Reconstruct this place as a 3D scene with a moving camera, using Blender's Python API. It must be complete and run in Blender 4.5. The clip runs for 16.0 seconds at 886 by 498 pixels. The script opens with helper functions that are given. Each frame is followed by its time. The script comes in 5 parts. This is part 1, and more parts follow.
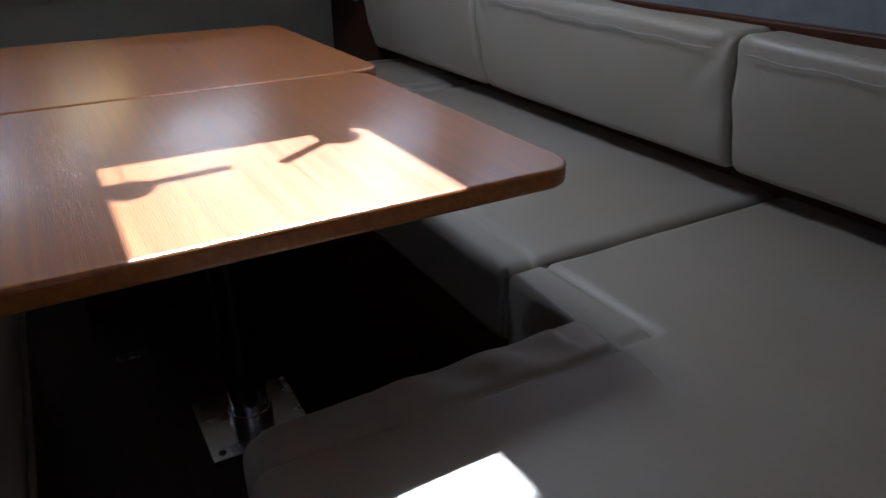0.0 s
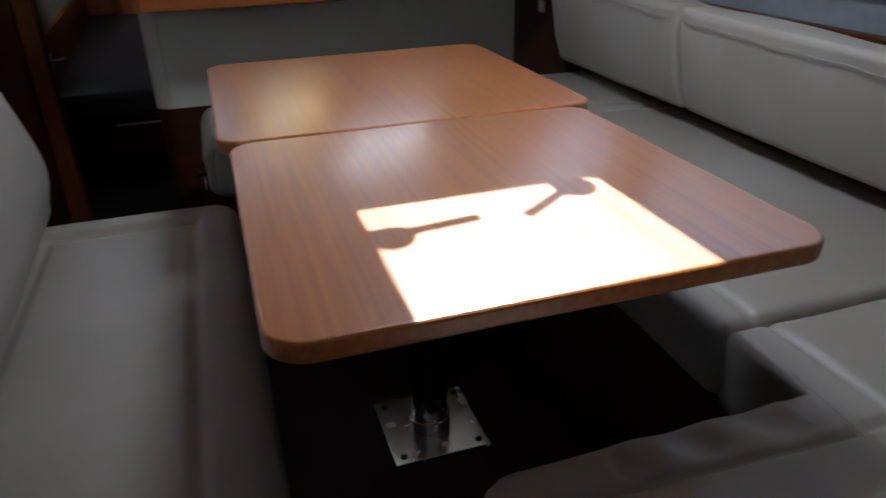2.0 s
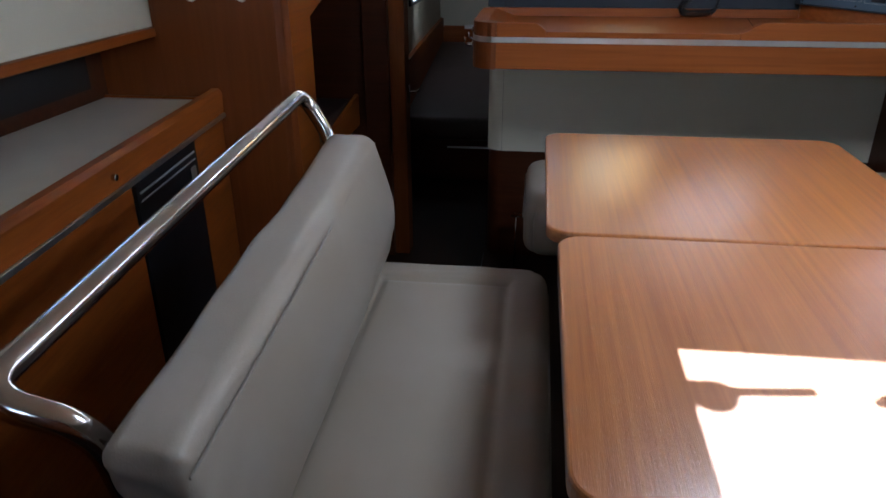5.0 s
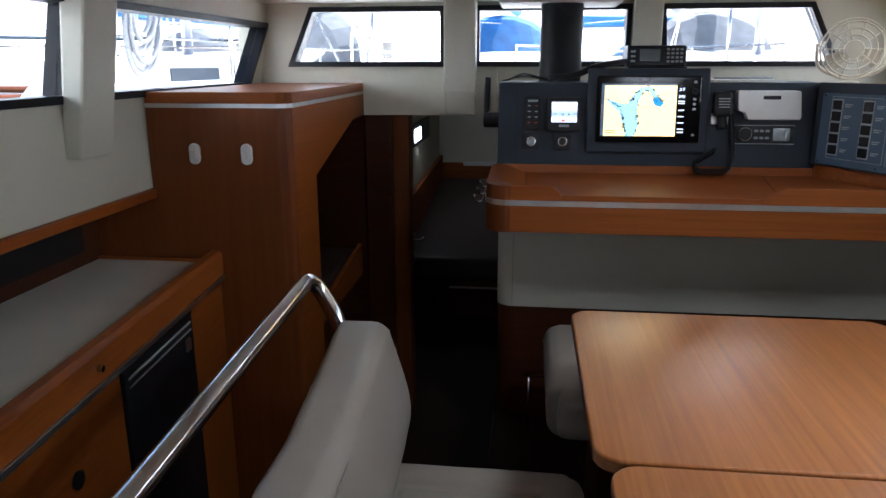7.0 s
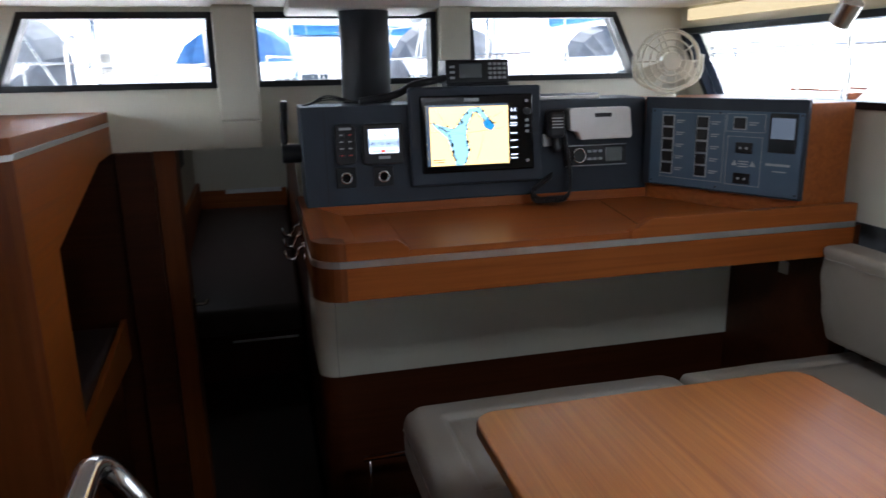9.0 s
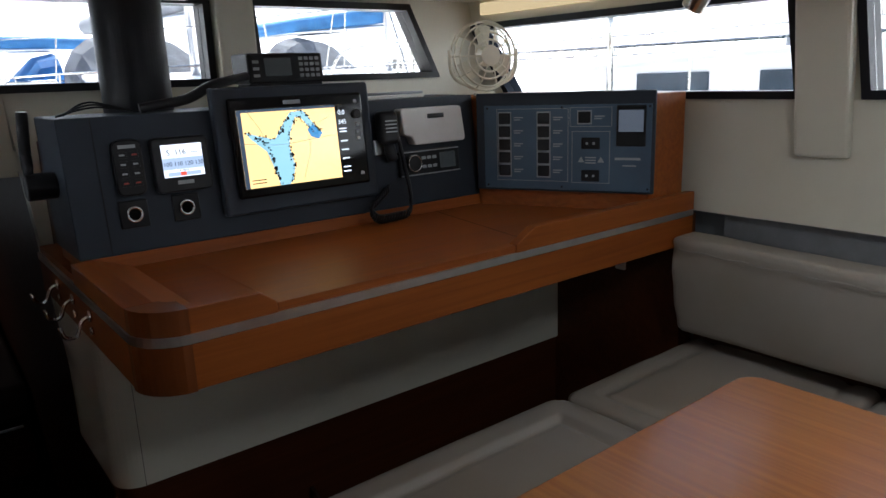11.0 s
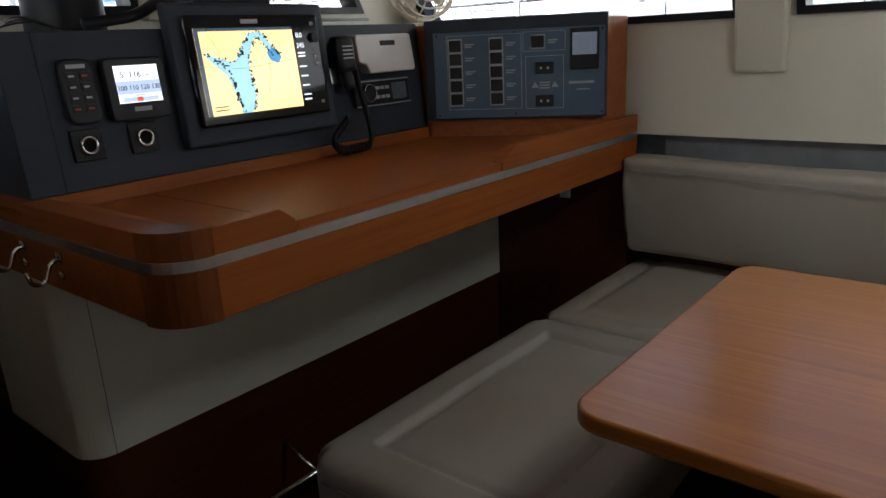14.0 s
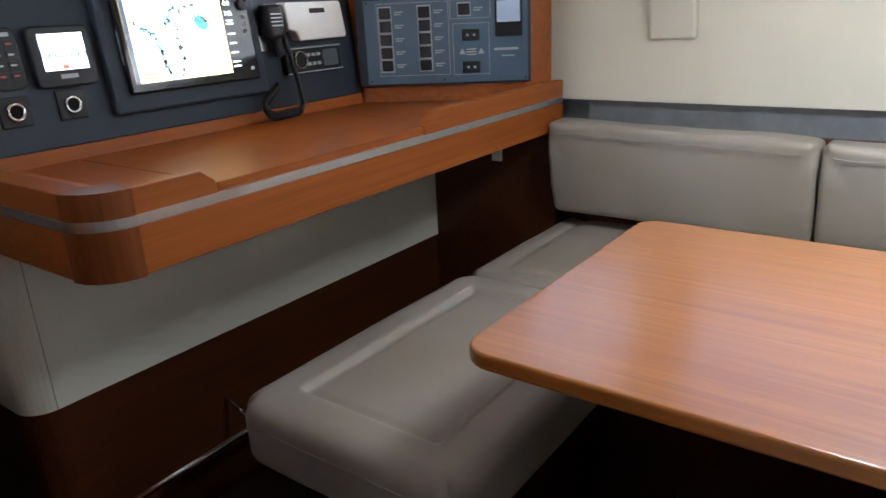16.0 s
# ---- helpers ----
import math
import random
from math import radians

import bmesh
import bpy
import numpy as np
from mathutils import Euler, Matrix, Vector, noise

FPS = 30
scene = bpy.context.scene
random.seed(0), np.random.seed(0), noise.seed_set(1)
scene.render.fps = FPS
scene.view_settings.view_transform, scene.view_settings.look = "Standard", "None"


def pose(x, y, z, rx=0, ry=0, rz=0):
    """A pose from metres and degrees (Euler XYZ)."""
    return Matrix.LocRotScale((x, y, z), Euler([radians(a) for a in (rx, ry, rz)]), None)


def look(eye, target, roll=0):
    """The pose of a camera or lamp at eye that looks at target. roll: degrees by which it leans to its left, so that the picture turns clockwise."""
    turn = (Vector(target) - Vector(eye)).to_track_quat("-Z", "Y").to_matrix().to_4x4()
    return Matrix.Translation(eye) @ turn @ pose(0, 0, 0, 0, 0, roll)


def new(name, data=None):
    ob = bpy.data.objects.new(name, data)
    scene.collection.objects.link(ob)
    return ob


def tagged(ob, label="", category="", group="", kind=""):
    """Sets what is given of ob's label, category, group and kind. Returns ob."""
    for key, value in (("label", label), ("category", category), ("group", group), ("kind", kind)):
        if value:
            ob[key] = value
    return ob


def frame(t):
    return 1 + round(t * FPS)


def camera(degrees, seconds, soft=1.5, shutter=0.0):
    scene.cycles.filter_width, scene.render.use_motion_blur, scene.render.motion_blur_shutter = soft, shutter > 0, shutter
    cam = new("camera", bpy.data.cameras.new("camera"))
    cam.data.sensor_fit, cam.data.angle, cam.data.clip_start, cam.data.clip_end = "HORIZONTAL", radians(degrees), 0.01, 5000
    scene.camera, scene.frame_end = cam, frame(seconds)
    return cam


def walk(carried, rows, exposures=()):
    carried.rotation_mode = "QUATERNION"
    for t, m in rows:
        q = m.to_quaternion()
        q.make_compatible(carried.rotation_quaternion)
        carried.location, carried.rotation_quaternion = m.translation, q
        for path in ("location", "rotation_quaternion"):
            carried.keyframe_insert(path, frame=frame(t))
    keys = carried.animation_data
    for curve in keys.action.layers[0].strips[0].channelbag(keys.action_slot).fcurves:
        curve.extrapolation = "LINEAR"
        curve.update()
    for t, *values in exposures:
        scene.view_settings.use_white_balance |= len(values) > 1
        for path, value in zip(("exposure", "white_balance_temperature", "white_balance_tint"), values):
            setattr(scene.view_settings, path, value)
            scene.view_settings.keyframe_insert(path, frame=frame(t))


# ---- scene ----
cam = camera(64.2, 16.0, shutter=0.3)
PATH = [
    (0, (0.11, -1.206, 1.04), (0.993, 0.363, 0.17), -0.7),
    (0.5, (0.114, -1.201, 1.038), (0.972, 0.379, 0.164), -1.2),
    (1, (0.106, -1.178, 1.07), (0.946, 0.409, 0.189), -1.6),
    (1.5, (0.066, -1.15, 1.106), (0.833, 0.474, 0.225), -1.7),
    (2, (0.003, -1.142, 1.119), (0.538, 0.567, 0.229), -1.5),
    (2.5, (-0.03, -1.175, 1.104), (0.213, 0.607, 0.228), -1.0),
    (3, (-0.015, -1.187, 1.083), (0.001, 0.609, 0.203), -1.1),
    (3.5, (-0.01, -1.181, 1.085), (-0.088, 0.613, 0.205), -0.9),
    (6, (-0.071, -1.023, 1.331), (-0.363, 0.844, 0.675), -0.0),
    (6.5, (-0.086, -0.985, 1.337), (-0.379, 0.918, 0.795), -0.0),
    (7, (-0.124, -0.927, 1.332), (-0.353, 0.993, 0.821), -0.1),
    (7.5, (-0.151, -0.833, 1.32), (-0.297, 1.096, 0.814), -0.3),
    (8, (-0.209, -0.672, 1.334), (-0.218, 1.263, 0.827), -0.4),
    (8.5, (-0.258, -0.55, 1.355), (-0.128, 1.381, 0.852), -0.6),
    (9, (-0.323, -0.438, 1.364), (0.136, 1.445, 0.868), -1.1),
    (9.5, (-0.392, -0.343, 1.372), (0.366, 1.442, 0.881), -1.5),
    (12, (-0.567, 0.257, 1.265), (0.786, 1.65, 0.786), -2.4),
    (12.5, (-0.62, 0.291, 1.245), (0.812, 1.601, 0.762), -2.6),
    (13, (-0.667, 0.284, 1.24), (0.804, 1.551, 0.757), -2.8),
    (13.5, (-0.69, 0.269, 1.225), (0.784, 1.523, 0.722), -2.8),
    (14, (-0.696, 0.261, 1.214), (0.775, 1.493, 0.651), -2.9),
    (14.5, (-0.704, 0.255, 1.215), (0.771, 1.472, 0.628), -2.9),
    (15, (-0.717, 0.238, 1.214), (0.755, 1.44, 0.589), -2.9),
    (15.5, (-0.717, 0.223, 1.216), (0.758, 1.408, 0.57), -2.9),
    (16, (-0.712, 0.14, 1.217), (0.797, 1.278, 0.563), -2.9),
]
walk(cam, [(t, look(eye, target, roll)) for t, eye, target, roll in PATH], exposures=[(0, 2.0, 5500, 10), (1.5, 2.2, 5500, 10), (2.5, 2.6, 5700, 10), (3.5, 3.05, 5600, 10), (6, 2.5, 5800, 10), (9.5, 2.2, 6000, 10), (12, 1.62, 6400, 10), (14.5, 2.05, 6600, 10), (15, 2.5, 6400, 10), (15.5, 3.0, 6300, 10), (16, 3.3, 6200, 10)])

# ---- light: sun ahead to starboard, high; sky through the windows and roof hatch ----
TO_SUN = Vector((0.28, 0.74, 1.0)).normalized()
world = bpy.data.worlds.new("sky")
scene.world = world
world.use_nodes = True
wn = world.node_tree
sky = wn.nodes.new("ShaderNodeTexSky")
sky.sky_type, sky.sun_disc = "NISHITA", False
sky.sun_elevation = math.asin(TO_SUN.z)
sky.sun_rotation = math.atan2(TO_SUN.x, TO_SUN.y)
wn.links.new(sky.outputs[0], wn.nodes["Background"].inputs[0])
wn.nodes["Background"].inputs[1].default_value = 0.08
sun = new("sun", bpy.data.lights.new("sun", "SUN"))
sun.data.energy, sun.data.angle, sun.data.color = 5.0, radians(0.5), (1.0, 0.97, 0.93)
sun.matrix_world = look(TO_SUN * 30, (0, 0, 0))


def opening_lamp(name, eye, target, sx, sy, power):
    """Daylight that comes in by an opening."""
    lamp = new(name, bpy.data.lights.new(name, "AREA"))
    lamp.data.shape, lamp.data.size, lamp.data.size_y, lamp.data.energy = "RECTANGLE", sx, sy, power
    lamp.data.color = (0.95, 0.98, 1.0)
    lamp.matrix_world = look(eye, target)
    return lamp


opening_lamp("hatch_daylight", (0.535, 0.09, 1.60), (0.535, 0.09, 0.0), 0.3, 0.34, 1.3)

opening_lamp("port_light_daylight", (-0.835, 3.72, 0.873), (0.0, 4.4, 0.45), 0.26, 0.08, 0.2)


# ---- materials ----
def material(name, color, rough=0.5, metal=0.0, noise_scale=0.0, amount=0.1, bump=0.0, bump_scale=200.0, coat=0.0, spec=0.5):
    m = bpy.data.materials.new(name)
    m.use_nodes = True
    nt = m.node_tree
    b = nt.nodes["Principled BSDF"]
    b.inputs["Base Color"].default_value = (*color, 1)
    b.inputs["Roughness"].default_value = rough
    b.inputs["Metallic"].default_value = metal
    b.inputs["Coat Weight"].default_value = coat
    b.inputs["Coat Roughness"].default_value = 0.15
    b.inputs["Specular IOR Level"].default_value = spec
    tc = nt.nodes.new("ShaderNodeTexCoord")
    if noise_scale:
        n = nt.nodes.new("ShaderNodeTexNoise")
        n.inputs["Scale"].default_value, n.inputs["Detail"].default_value = noise_scale, 6
        nt.links.new(tc.outputs["Object"], n.inputs["Vector"])
        r = nt.nodes.new("ShaderNodeValToRGB")
        r.color_ramp.elements[0].position, r.color_ramp.elements[1].position = 0.3, 0.7
        r.color_ramp.elements[0].color = (*[c * (1 - amount) for c in color], 1)
        r.color_ramp.elements[1].color = (*[min(1, c * (1 + amount)) for c in color], 1)
        nt.links.new(n.outputs["Fac"], r.inputs[0])
        nt.links.new(r.outputs[0], b.inputs["Base Color"])
        mr = nt.nodes.new("ShaderNodeMapRange")
        mr.inputs["To Min"].default_value, mr.inputs["To Max"].default_value = max(0.02, rough - 0.08), min(1, rough + 0.08)
        nt.links.new(n.outputs["Fac"], mr.inputs["Value"])
        nt.links.new(mr.outputs[0], b.inputs["Roughness"])
    if bump:
        n2 = nt.nodes.new("ShaderNodeTexNoise")
        n2.inputs["Scale"].default_value, n2.inputs["Detail"].default_value = bump_scale, 4
        nt.links.new(tc.outputs["Object"], n2.inputs["Vector"])
        bp = nt.nodes.new("ShaderNodeBump")
        bp.inputs["Strength"].default_value, bp.inputs["Distance"].default_value = bump, 0.002
        nt.links.new(n2.outputs["Fac"], bp.inputs["Height"])
        nt.links.new(bp.outputs[0], b.inputs["Normal"])
    return m


def wood(name, dark, light, along="x", rough=0.35, coat=0.25, bump=0.15, spec=0.3, fineness=55, bands=0.30):
    """Veneer with straight grain along one axis, pores and broad bands."""
    m = bpy.data.materials.new(name)
    m.use_nodes = True
    nt = m.node_tree
    b = nt.nodes["Principled BSDF"]
    tc = nt.nodes.new("ShaderNodeTexCoord")
    mp = nt.nodes.new("ShaderNodeMapping")
    f = fineness
    s = {"x": (2.2, f, f), "y": (f, 2.2, f), "z": (f, f, 2.2)}[along]
    b.inputs["Specular IOR Level"].default_value = spec
    mp.inputs["Scale"].default_value = s
    nt.links.new(tc.outputs["Object"], mp.inputs["Vector"])
    fine = nt.nodes.new("ShaderNodeTexNoise")
    fine.inputs["Scale"].default_value, fine.inputs["Detail"].default_value, fine.inputs["Distortion"].default_value = 1.0, 7, 0.6
    nt.links.new(mp.outputs[0], fine.inputs["Vector"])
    mp2 = nt.nodes.new("ShaderNodeMapping")
    mp2.inputs["Scale"].default_value = [c * 0.16 if c > 10 else 0.8 for c in s]
    nt.links.new(tc.outputs["Object"], mp2.inputs["Vector"])
    broad = nt.nodes.new("ShaderNodeTexNoise")
    broad.inputs["Scale"].default_value, broad.inputs["Detail"].default_value = 1.0, 3
    nt.links.new(mp2.outputs[0], broad.inputs["Vector"])
    mp3 = nt.nodes.new("ShaderNodeMapping")
    mp3.inputs["Scale"].default_value = [c * 8 if c > 10 else 30 for c in s]
    nt.links.new(tc.outputs["Object"], mp3.inputs["Vector"])
    pores = nt.nodes.new("ShaderNodeTexNoise")
    pores.inputs["Scale"].default_value, pores.inputs["Detail"].default_value = 1.0, 2
    nt.links.new(mp3.outputs[0], pores.inputs["Vector"])
    mix = nt.nodes.new("ShaderNodeMath")
    mix.operation = "MULTIPLY_ADD"
    mix.inputs[1].default_value = 1 - bands
    nt.links.new(fine.outputs["Fac"], mix.inputs[0])
    half = nt.nodes.new("ShaderNodeMath")
    half.operation = "MULTIPLY"
    half.inputs[1].default_value = bands
    nt.links.new(broad.outputs["Fac"], half.inputs[0])
    nt.links.new(half.outputs[0], mix.inputs[2])
    r = nt.nodes.new("ShaderNodeValToRGB")
    r.color_ramp.elements[0].position, r.color_ramp.elements[1].position = 0.30, 0.72
    r.color_ramp.elements[0].color, r.color_ramp.elements[1].color = (*dark, 1), (*light, 1)
    nt.links.new(mix.outputs[0], r.inputs[0])
    nt.links.new(r.outputs[0], b.inputs["Base Color"])
    mr = nt.nodes.new("ShaderNodeMapRange")
    mr.inputs["To Min"].default_value, mr.inputs["To Max"].default_value = rough - 0.07, rough + 0.1
    nt.links.new(fine.outputs["Fac"], mr.inputs["Value"])
    nt.links.new(mr.outputs[0], b.inputs["Roughness"])
    b.inputs["Coat Weight"].default_value, b.inputs["Coat Roughness"].default_value = coat, 0.18
    bp = nt.nodes.new("ShaderNodeBump")
    bp.inputs["Strength"].default_value, bp.inputs["Distance"].default_value = bump, 0.001
    nt.links.new(pores.outputs["Fac"], bp.inputs["Height"])
    nt.links.new(bp.outputs[0], b.inputs["Normal"])
    nt.links.new(bp.outputs[0], b.inputs["Coat Normal"])
    return m


def glowing(name, color, strength):
    m = bpy.data.materials.new(name)
    m.use_nodes = True
    b = m.node_tree.nodes["Principled BSDF"]
    b.inputs["Base Color"].default_value = (0.01, 0.01, 0.01, 1)
    b.inputs["Roughness"].default_value = 0.15
    b.inputs["Emission Color"].default_value = (*color, 1)
    b.inputs["Emission Strength"].default_value = strength
    return m


TEAK_D, TEAK_L = (0.21, 0.050, 0.007), (0.33, 0.092, 0.014)
M_TABLE = wood("teak_table", (0.27, 0.082, 0.013), (0.44, 0.155, 0.029), "y", 0.34, 1.0, 0.22, 0.4, 110, 0.16)
M_TEAK_X = wood("teak_along", TEAK_D, TEAK_L, "x", 0.44, 0.05, 0.15, 0.25, 70, 0.2)
M_TEAK_Y = wood("teak_across", TEAK_D, TEAK_L, "y", 0.40, 0.1, 0.15, 0.25, 70, 0.2)
# same teak, darkened in colour because little light reaches the locker
M_TEAK_Z = wood("teak_upright_dimmed", (0.150, 0.038, 0.007), (0.205, 0.056, 0.011), "z", 0.42, 0.1)
M_SOLID = wood("teak_solid_corner", (0.11, 0.026, 0.005), (0.20, 0.055, 0.012), "z", 0.34, 0.25)
M_SOLE = wood("dark_sole", (0.016, 0.007, 0.004), (0.04, 0.017, 0.009), "y", 0.5, 0.0, 0.15, 0.2)
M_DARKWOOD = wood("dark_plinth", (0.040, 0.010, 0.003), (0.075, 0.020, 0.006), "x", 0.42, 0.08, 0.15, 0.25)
M_LEATHER = material("grey_beige_leather", (0.30, 0.285, 0.262), 0.42, 0, 3.0, 0.07, 0.25, 420)
ramp = [n for n in M_LEATHER.node_tree.nodes if n.type == "VALTORGB"][0].color_ramp
ramp.elements[0].color, ramp.elements[1].color = (0.280, 0.240, 0.188, 1), (0.325, 0.298, 0.262, 1)
M_STITCH = material("seam_thread", (0.27, 0.25, 0.225), 0.6, 0, 60, 0.1)
M_BROWNLEATHER = material("dark_brown_leather", (0.046, 0.031, 0.030), 0.4, 0, 6, 0.15, 0.25, 300)
M_CREAM = material("cream_panel", (0.62, 0.60, 0.50), 0.55, 0, 3.0, 0.04, 0.12, 350)
M_GREYLINER = material("grey_liner", (0.16, 0.17, 0.18), 0.8, 0, 20, 0.15, 0.3, 300)
M_WHITE = material("white_headliner", (0.78, 0.77, 0.72), 0.6, 0, 4.0, 0.03, 0.1, 300)
M_TRAY = material("pale_worktop", (0.62, 0.60, 0.54), 0.35, 0, 7, 0.06, 0.05, 200)
M_BLACK = material("black_frame", (0.009, 0.010, 0.013), 0.42, 0, 15, 0.2, 0.0, 200, 0.0, 0.25)
# near-black for joints, and for shade painted into recesses and holes
M_DARK = material("joint_and_shade_black", (0.012, 0.010, 0.010), 0.8, 0, 12, 0.2)
M_DASH = material("blue_grey_dash", (0.026, 0.034, 0.047), 0.5, 0, 8, 0.1, 0.2, 900, 0.0, 0.25)
M_PANEL = material("blue_switch_panel", (0.066, 0.108, 0.160), 0.4, 0, 9, 0.08, 0.05, 700, 0.0, 0.3)
M_PLASTIC = material("black_plastic", (0.010, 0.010, 0.012), 0.38, 0, 30, 0.15, 0.0, 200, 0.0, 0.25)
M_GREYPLASTIC = material("grey_marking", (0.33, 0.35, 0.37), 0.5, 0, 30, 0.1)
M_REDMARK = material("red_marking", (0.35, 0.03, 0.02), 0.5, 0, 30, 0.1)
M_WHITEPLASTIC = material("white_plastic", (0.70, 0.70, 0.68), 0.4, 0, 20, 0.04)
M_FAN = material("ivory_plastic", (0.72, 0.68, 0.55), 0.42, 0, 20, 0.05)
M_CHROME = material("polished_steel", (0.62, 0.62, 0.62), 0.12, 1.0, 25, 0.05)
M_STEEL = material("brushed_steel", (0.58, 0.57, 0.53), 0.26, 1.0, 18, 0.08)
M_ALU = material("brushed_aluminium", (0.66, 0.67, 0.68), 0.33, 1.0, 40, 0.06)
M_GLASSBLACK = material("black_glass", (0.005, 0.005, 0.006), 0.1, 0, 5, 0.1, 0.0, 200, 0.0, 0.25)
M_HULL = material("white_gelcoat", (0.80, 0.80, 0.79), 0.3, 0, 1.5, 0.03)
M_BLUE = material("blue_canvas", (0.05, 0.20, 0.45), 0.8, 0, 5, 0.2)
M_SAILCOVER = material("grey_canvas", (0.25, 0.27, 0.3), 0.85, 0, 5, 0.2)
M_TINT = material("tinted_port", (0.05, 0.07, 0.09), 0.15, 0, 5, 0.2)
M_ROPE = material("grey_rope", (0.26, 0.27, 0.29), 0.85, 0, 80, 0.25, 0.6, 150)
M_WATER = material("harbour_water", (0.05, 0.08, 0.09), 0.12, 0, 0.6, 0.3, 0.5, 2.0)
M_DOCK = wood("grey_dock_planks", (0.25, 0.23, 0.2), (0.4, 0.38, 0.34), "x", 0.8, 0.0)
M_TREES = material("far_trees", (0.05, 0.08, 0.045), 0.9, 0, 0.3, 0.4)
M_SHED = material("pale_shed", (0.55, 0.57, 0.6), 0.7, 0, 0.5, 0.08)
E_CHART = glowing("chart_land", (0.95, 0.64, 0.27), 0.52)
E_CHANNEL = glowing("chart_water", (0.30, 0.58, 0.72), 0.42)
E_SHALLOW = glowing("chart_shallow", (0.02, 0.22, 0.50), 0.4)
E_WHITE = glowing("lit_display", (0.80, 0.88, 1.0), 0.5)
E_PALE = glowing("lit_display_band", (0.45, 0.58, 0.82), 0.36)
E_RED = glowing("lit_red", (0.8, 0.08, 0.05), 0.4)
E_SMALL = glowing("dim_display", (0.45, 0.55, 0.72), 0.05)
E_GREY = glowing("dim_grey_display", (0.16, 0.19, 0.2), 0.025)
E_BAR = glowing("chart_bar", (0.06, 0.10, 0.16), 0.25)
E_WARM = glowing("warm_led", (1.0, 0.78, 0.45), 0.2)


# ---- mesh helpers ----
def part(name, bm, mat, parent=None, label="", smooth=False):
    me = bpy.data.meshes.new(name)
    bm.normal_update()
    bm.to_mesh(me)
    bm.free()
    me.materials.append(mat)
    if smooth:
        for p in me.polygons:
            p.use_smooth = True
    ob = new(name, me)
    if parent is not None:
        ob.parent = parent
        ob.matrix_parent_inverse = parent.matrix_world.inverted()
    if label:
        ob["label"] = label
    return ob


def thing(name, label, category, at=(0, 0, 0), group="", kind=""):
    e = new(name)
    e.empty_display_size = 0.05
    e.location = at
    bpy.context.view_layer.update()
    return tagged(e, label, category, group, kind)


def solid(name, bm, mat, label, category="", kind="structure", smooth=False):
    return tagged(part(name, bm, mat, None, "", smooth), label, category or name.split("_")[0], "", kind)


def bevelled(bm, r, seg=2):
    if r > 0:
        bmesh.ops.bevel(bm, geom=list(bm.edges), offset=r, segments=seg, profile=0.5, affect="EDGES", clamp_overlap=True)
    return bm


def box(x0, x1, y0, y1, z0, z1, r=0.003, seg=2):
    bm = bmesh.new()
    bmesh.ops.create_cube(bm, size=1.0)
    for v in bm.verts:
        v.co = Vector(((x0 + x1) / 2 + v.co.x * (x1 - x0), (y0 + y1) / 2 + v.co.y * (y1 - y0), (z0 + z1) / 2 + v.co.z * (z1 - z0)))
    return bevelled(bm, r, seg)


def prism(pts, a, b, axis="z", r=0.0, seg=2):
    """A polygon drawn in two axes and drawn out along the third from a to b."""
    def at(p, c):
        return {"z": (p[0], p[1], c), "y": (p[0], c, p[1]), "x": (c, p[0], p[1])}[axis]
    bm = bmesh.new()
    lo = [bm.verts.new(at(p, a)) for p in pts]
    hi = [bm.verts.new(at(p, b)) for p in pts]
    n = len(pts)
    bm.faces.new(lo[::-1])
    bm.faces.new(hi)
    for i in range(n):
        bm.faces.new((lo[i], lo[(i + 1) % n], hi[(i + 1) % n], hi[i]))
    bmesh.ops.recalc_face_normals(bm, faces=bm.faces)
    return bevelled(bm, r, seg)


def rounded(x0, x1, y0, y1, r, seg=8, corners=(1, 1, 1, 1)):
    """Outline of a rectangle with round corners, in order: low-low, high-low, high-high, low-high."""
    out = []
    for k, (cx, cy, a0) in enumerate(((x0, y0, 180), (x1, y0, 270), (x1, y1, 0), (x0, y1, 90))):
        if not corners[k]:
            out.append((cx, cy))
            continue
        ox, oy = cx + (r if cx == x0 else -r), cy + (r if cy == y0 else -r)
        for i in range(seg + 1):
            a = radians(a0 + 90 * i / seg)
            out.append((ox + r * math.cos(a), oy + r * math.sin(a)))
    return out


def slab(outline, z0, z1, r=0.004, seg=3):
    """A plate with softened upper and lower rims."""
    bm = prism(outline, z0, z1)
    rims = [e for e in bm.edges if abs(e.verts[0].co.z - e.verts[1].co.z) < 1e-6]
    bmesh.ops.bevel(bm, geom=rims, offset=r, segments=seg, profile=0.5, affect="EDGES")
    return bm


